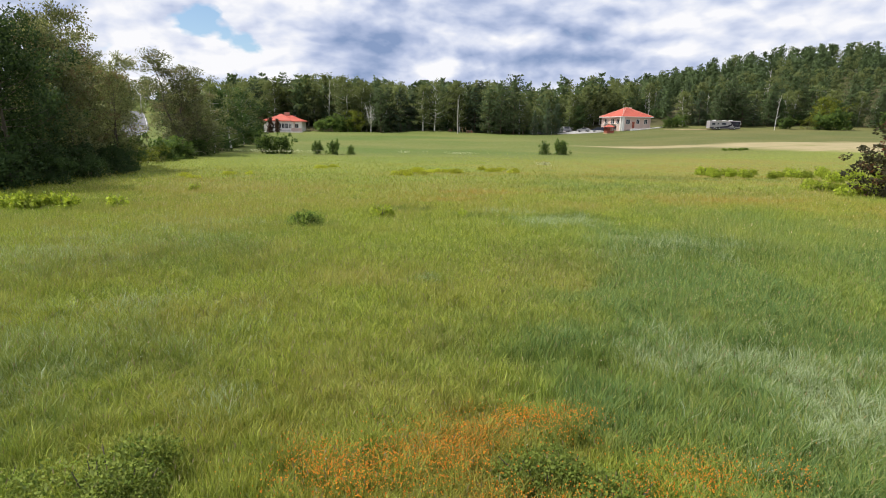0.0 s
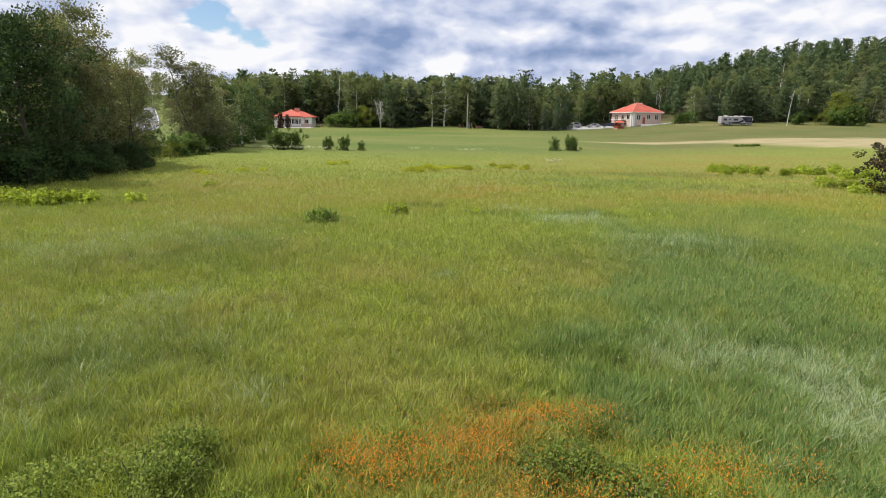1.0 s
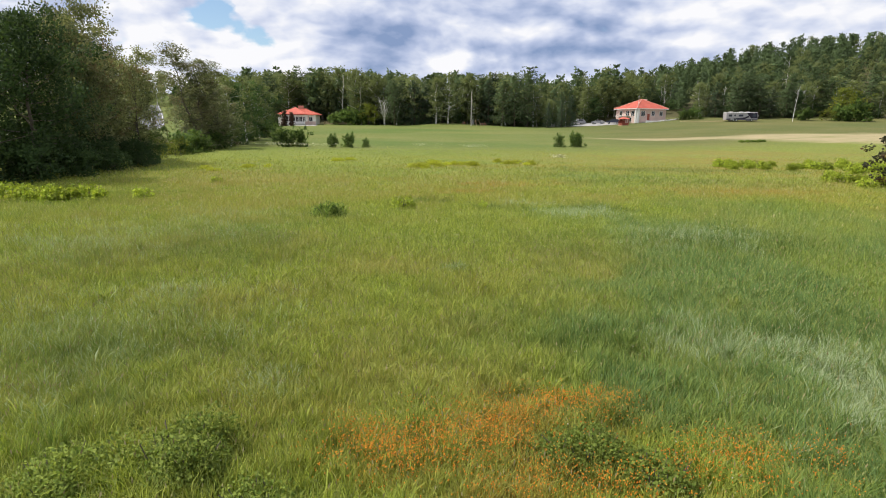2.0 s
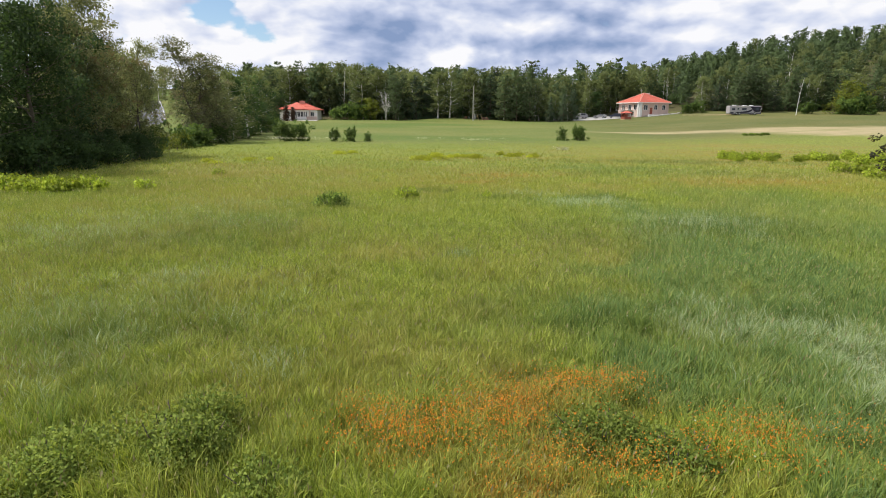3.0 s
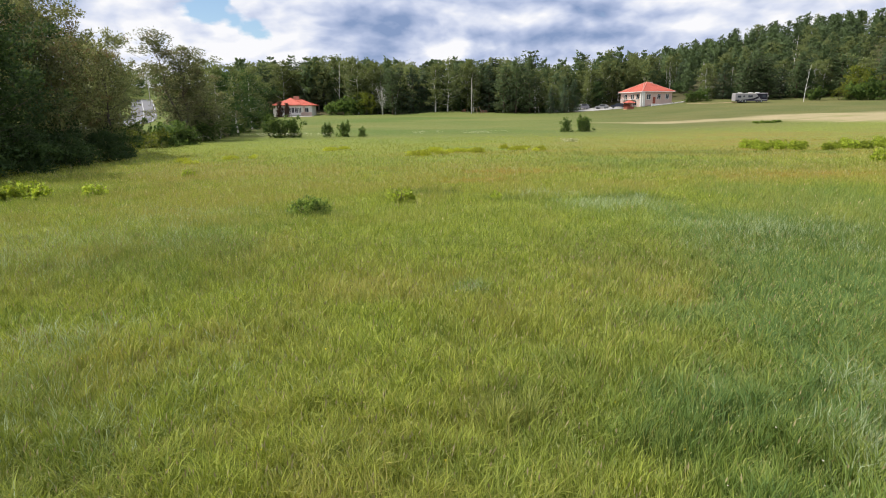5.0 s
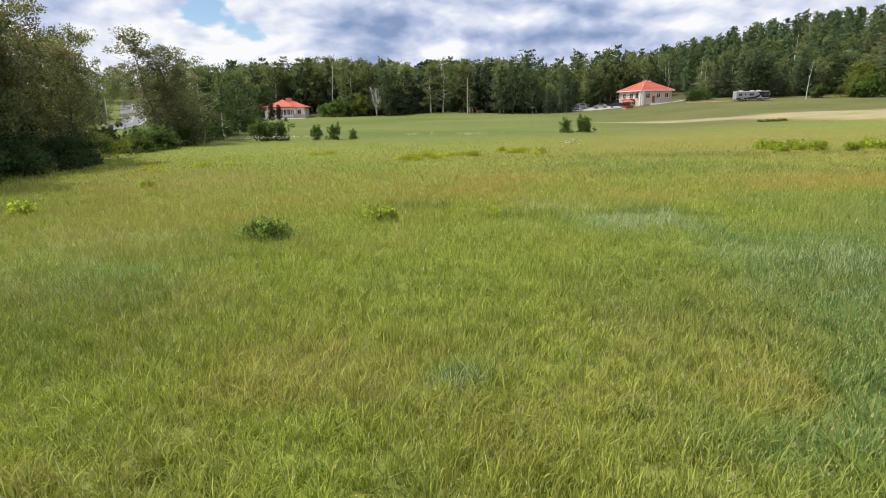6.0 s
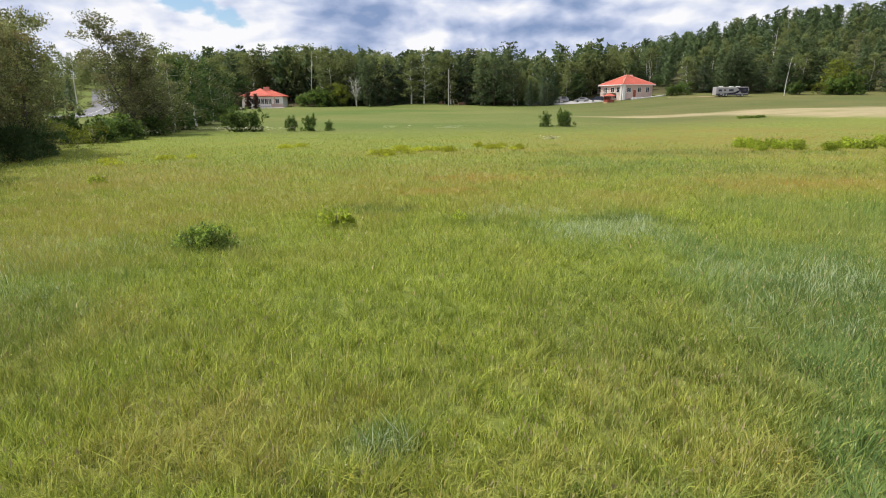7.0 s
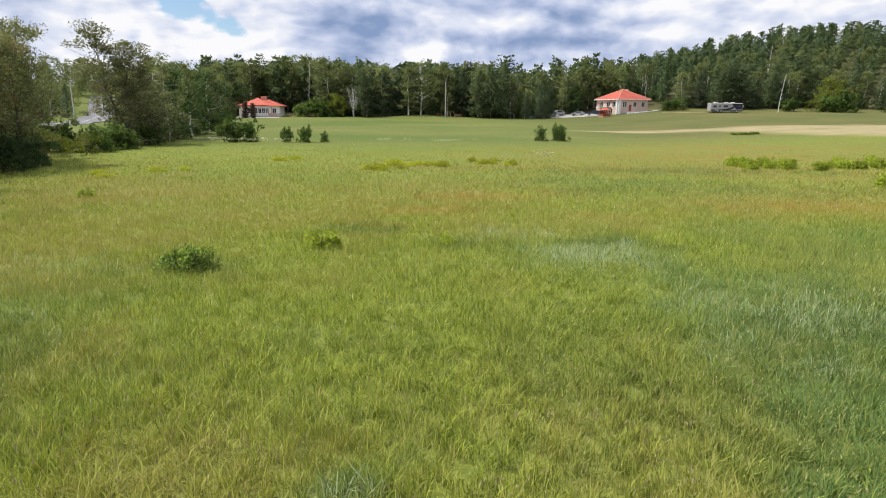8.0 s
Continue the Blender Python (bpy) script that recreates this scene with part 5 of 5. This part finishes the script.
def gazebo():
    ob = thing("gazebo", 54.0, 194.0, 12, "small red timber gazebo with red roof on the lawn", "gazebo")
    ob.scale = (0.76, 0.76, 0.86)
    boxed("deck", (-1.7, -1.7, -0.25), (1.7, 1.7, 0.22), M_TAN, ob, "pale timber deck", 0.03)
    for x in (-1.45, -0.5, 0.5, 1.45):
        for y in (-1.45, 1.45):
            boxed("post", (x - 0.08, y - 0.08, 0.22), (x + 0.08, y + 0.08, 2.3), M_REDWOOD, ob)
    for lo, hi in (((-1.4, -1.5, 0.25), (1.4, -1.42, 1.0)), ((-1.5, -1.4, 0.25), (-1.42, 1.4, 1.0)), ((1.42, -1.4, 0.25), (1.5, 1.4, 1.0)), ((-1.4, 1.42, 0.25), (1.4, 1.5, 1.9))):
        boxed("panel", lo, hi, M_REDWOOD, ob)
    bm, _, _ = hip_roof(bmesh.new(), -1.6, 1.6, -1.6, 1.6, 2.3, 1.0, 0.35, 0.1)
    part("roof", bm, M_ROOF, ob)


def left_house():
    ob = thing("house", -60.6, 202.5, 4, "white house with a red hipped roof and a row of windows", "house", "houses", z=3.1)
    W, D, H = 12.7, 9.0, 3.0
    part("wall", walls(bmesh.new(), 0, W, 0, D, -0.3, H), M_WHITE, ob)
    boxed("floor_slab", (0.25, 0.25, -0.3), (W - 0.25, D - 0.25, 0.05), M_CONCRETE, ob)
    bm, a, b = hip_roof(bmesh.new(), 0, W, 0, D, H, 2.35, 0.8)
    roof = part("roof", bm, M_ROOF, ob, "red tiled hipped roof")
    part("tile_courses", roof_courses(bmesh.new(), 0, W, 0, D, H, 2.35, 0.8, 9), M_ROOF, roof)
    bm, _, _ = hip_roof(bmesh.new(), 2.0, 9.0, -1.3, 6.0, H + 0.12, 2.55, 0.5)
    part("porch_roof", bm, M_ROOF, roof, "raised red roof over the front bay")
    boxed("chimney", (6.2, 3.6, H + 1.6), (8.0, 4.6, H + 3.1), plain("pale_red_brick", (0.55, 0.25, 0.19), 0.85), ob, "pale red chimney block", 0.03)
    for k in range(6):
        window(ob, (3.0 + 1.15 * k, 0, 1.55), 0.85, 1.5, "s")
    for x in (11.0,):
        window(ob, (x, 0, 1.6), 1.1, 1.3, "s")
    boxed("garage_wall", (10.0, -0.12, -0.2), (10.35, 0.0, H - 0.1), M_BRICK, ob)
    boxed("brick_apron", (9.0, -0.05, -0.3), (W, -0.01, 0.85), M_BRICK, ob, "pink brick lower wall")
    boxed("front_step", (3.0, -1.6, -0.3), (9.2, -0.02, 0.06), M_CONCRETE, ob, "pale concrete step", 0.03)
    for x in (3.0, 9.0):
        part("porch_post", rod(bmesh.new(), (x, -1.4, 0.0), (x, -1.4, H + 0.1), 0.11, 0.11, 8), M_WHITE, ob)
    # fence beside the house
    f = thing("fence", -45.5, 205.5, 2, "low tan timber fence beside the white house", "fence")
    for k in range(5):
        boxed("post", (1.9 * k - 0.07, -0.07, -0.2), (1.9 * k + 0.07, 0.07, 1.1), M_TAN, f)
    for z in (0.35, 0.85):
        boxed("rail", (-0.1, -0.11, z), (7.7, -0.07, z + 0.14), M_TAN, f)


right_house()
gazebo()
left_house()
plant("cedar", -55.6, 192.5, 0, 1.08, "columnar cedars", wide=1.05)
plant("cedar", -53.3, 193.0, 90, 1.0, "columnar cedars", wide=0.95)


# ---------------------------------------------------------------- vehicles
def wheel(parent, x, y, r, w=0.26):
    t = part("wheel", rod(bmesh.new(), (x, y - w / 2, r), (x, y + w / 2, r), r, r, 20), M_TYRE, parent, "black tyre")
    part("rim", rod(bmesh.new(), (x, y - w / 2 - 0.015, r), (x, y + w / 2 + 0.015, r), r * 0.58, r * 0.58, 14), M_METAL, t, "bright metal rim")


def motorhome():
    ob = thing("motorhome", 88.2, 188.0, 2, "long cream and dark purple motorhome parked on the grass", "motorhome")
    ob.scale = (0.85, 0.9, 0.84)
    L2, W2 = 5.75, 1.25
    part("body", box(bmesh.new(), (-L2, -W2, 0.45), (L2, W2, 3.25), 0.16), M_RVWHITE, ob, "cream coach body")
    boxed("skirt", (-L2 + 0.1, -W2 - 0.012, 0.38), (L2 - 0.15, -W2 - 0.002, 0.85), M_RVMAUVE, ob, "mauve lower panel")
    bm = bmesh.new()
    for pts in (((-5.6, 0.95), (-2.0, 1.05), (1.0, 1.45), (2.6, 2.2), (2.6, 1.5), (1.2, 0.9), (-2.0, 0.7), (-5.6, 0.7)), ((1.6, 3.05), (5.55, 3.05), (5.55, 1.1), (3.4, 1.1), (2.7, 1.9))):
        v = [bm.verts.new((x, -W2 - 0.02, z)) for x, z in pts]
        f = bm.faces.new(v)
        e = bmesh.ops.extrude_face_region(bm, geom=[f])
        bmesh.ops.translate(bm, vec=(0, 0.014, 0), verts=[g for g in e["geom"] if isinstance(g, bmesh.types.BMVert)])
    part("swoosh", tidy(bm), M_RVDARK, ob, "dark purple painted sweep")
    for x0, x1, z0, z1 in ((-4.9, -3.7, 1.7, 2.4), (-2.9, -2.3, 1.9, 2.4), (-1.2, 0.4, 1.75, 2.45), (3.9, 4.9, 1.75, 2.6)):
        boxed("window", (x0, -W2 - 0.03, z0), (x1, -W2 - 0.005, z1), M_GLASS, ob, "dark tinted window", 0.004)
    boxed("windscreen", (L2 - 0.03, -W2 + 0.15, 1.5), (L2 + 0.03, W2 - 0.15, 2.85), M_GLASS, ob, "large dark windscreen", 0.01)
    boxed("bumper", (L2 - 0.05, -W2 + 0.05, 0.42), (L2 + 0.12, W2 - 0.05, 0.85), M_RVMAUVE, ob, "", 0.04)
    for y in (-0.95, 0.95):
        boxed("headlight", (L2 + 0.0, y - 0.18, 0.95), (L2 + 0.04, y + 0.18, 1.2), M_METAL, ob, "clear headlight", 0.01)
    boxed("mirror", (L2 - 0.1, -W2 - 0.35, 1.9), (L2 + 0.1, -W2 - 0.12, 2.4), M_RVWHITE, ob, "white door mirror", 0.03)
    for x in (-3.6, 0.2, 2.6):
        boxed("roof_unit", (x - 0.55, -0.5, 3.25), (x + 0.55, 0.5, 3.5), M_WHITE, ob, "white roof air unit", 0.06)
    part("awning", rod(bmesh.new(), (-4.6, -W2 - 0.08, 3.12), (1.2, -W2 - 0.08, 3.12), 0.08, 0.08, 10), M_WHITE, ob, "rolled white awning")
    boxed("cargo_door", (-4.2, -W2 - 0.022, 0.55), (-3.0, -W2 - 0.013, 1.15), M_RVWHITE, ob)
    for x in (-3.1, -2.0, 3.6):
        for y in (-W2 + 0.1, W2 - 0.1):
            wheel(ob, x, y, 0.48)


def car(x, y, turn, paint, label, long=4.5, high=1.5):
    ob = thing("car", x, y, turn, label, "car", "parked cars")
    bm = bmesh.new()
    side = ((-0.5, 0.3), (0.5, 0.3), (0.5, 0.55), (0.44, 0.62), (0.22, 0.66), (0.10, 1.0), (-0.30, 1.0), (-0.46, 0.70), (-0.5, 0.6))
    a = [bm.verts.new((px * long, -0.88, pz * high)) for px, pz in side]
    b = [bm.verts.new((px * long, 0.88, pz * high)) for px, pz in side]
    bm.faces.new(a)
    bm.faces.new(b[::-1])
    for k in range(len(side)):
        bm.faces.new((a[k], b[k], b[(k + 1) % len(side)], a[(k + 1) % len(side)]))
    bmesh.ops.bevel(bm, geom=list(bm.edges), offset=0.06, segments=2, affect="EDGES")
    part("body", tidy(bm), paint, ob, smooth=False)
    for y0 in (-0.885, 0.885):
        boxed("side_window", (-0.27 * long, y0 - 0.006, 0.70 * high), (0.10 * long, y0 + 0.006, 0.93 * high), M_GLASS, ob, "dark side window")
    for px in (-0.31, 0.31):
        for y0 in (-0.82, 0.82):
            wheel(ob, px * long, y0, 0.33, 0.2)
    for y0 in (-0.6, 0.6):
        boxed("headlight", (0.5 * long - 0.02, y0 - 0.15, 0.42 * high), (0.5 * long + 0.02, y0 + 0.15, 0.5 * high), M_METAL, ob, "clear headlight")
    return ob


motorhome()
car(53.6, 205.0, 160, M_BLUECAR, "dark blue car parked on the gravel yard", 4.6, 1.55)
M_SILVER = plain("silver_car_paint", (0.27, 0.27, 0.28), 0.35, vary=0.1, spec=0.5)
car(49.5, 209.5, 150, M_SILVER, "silver car parked on the gravel yard", 4.4, 1.45)
car(43.5, 213.0, 200, M_SILVER, "silver van parked on the gravel yard", 5.0, 2.0)
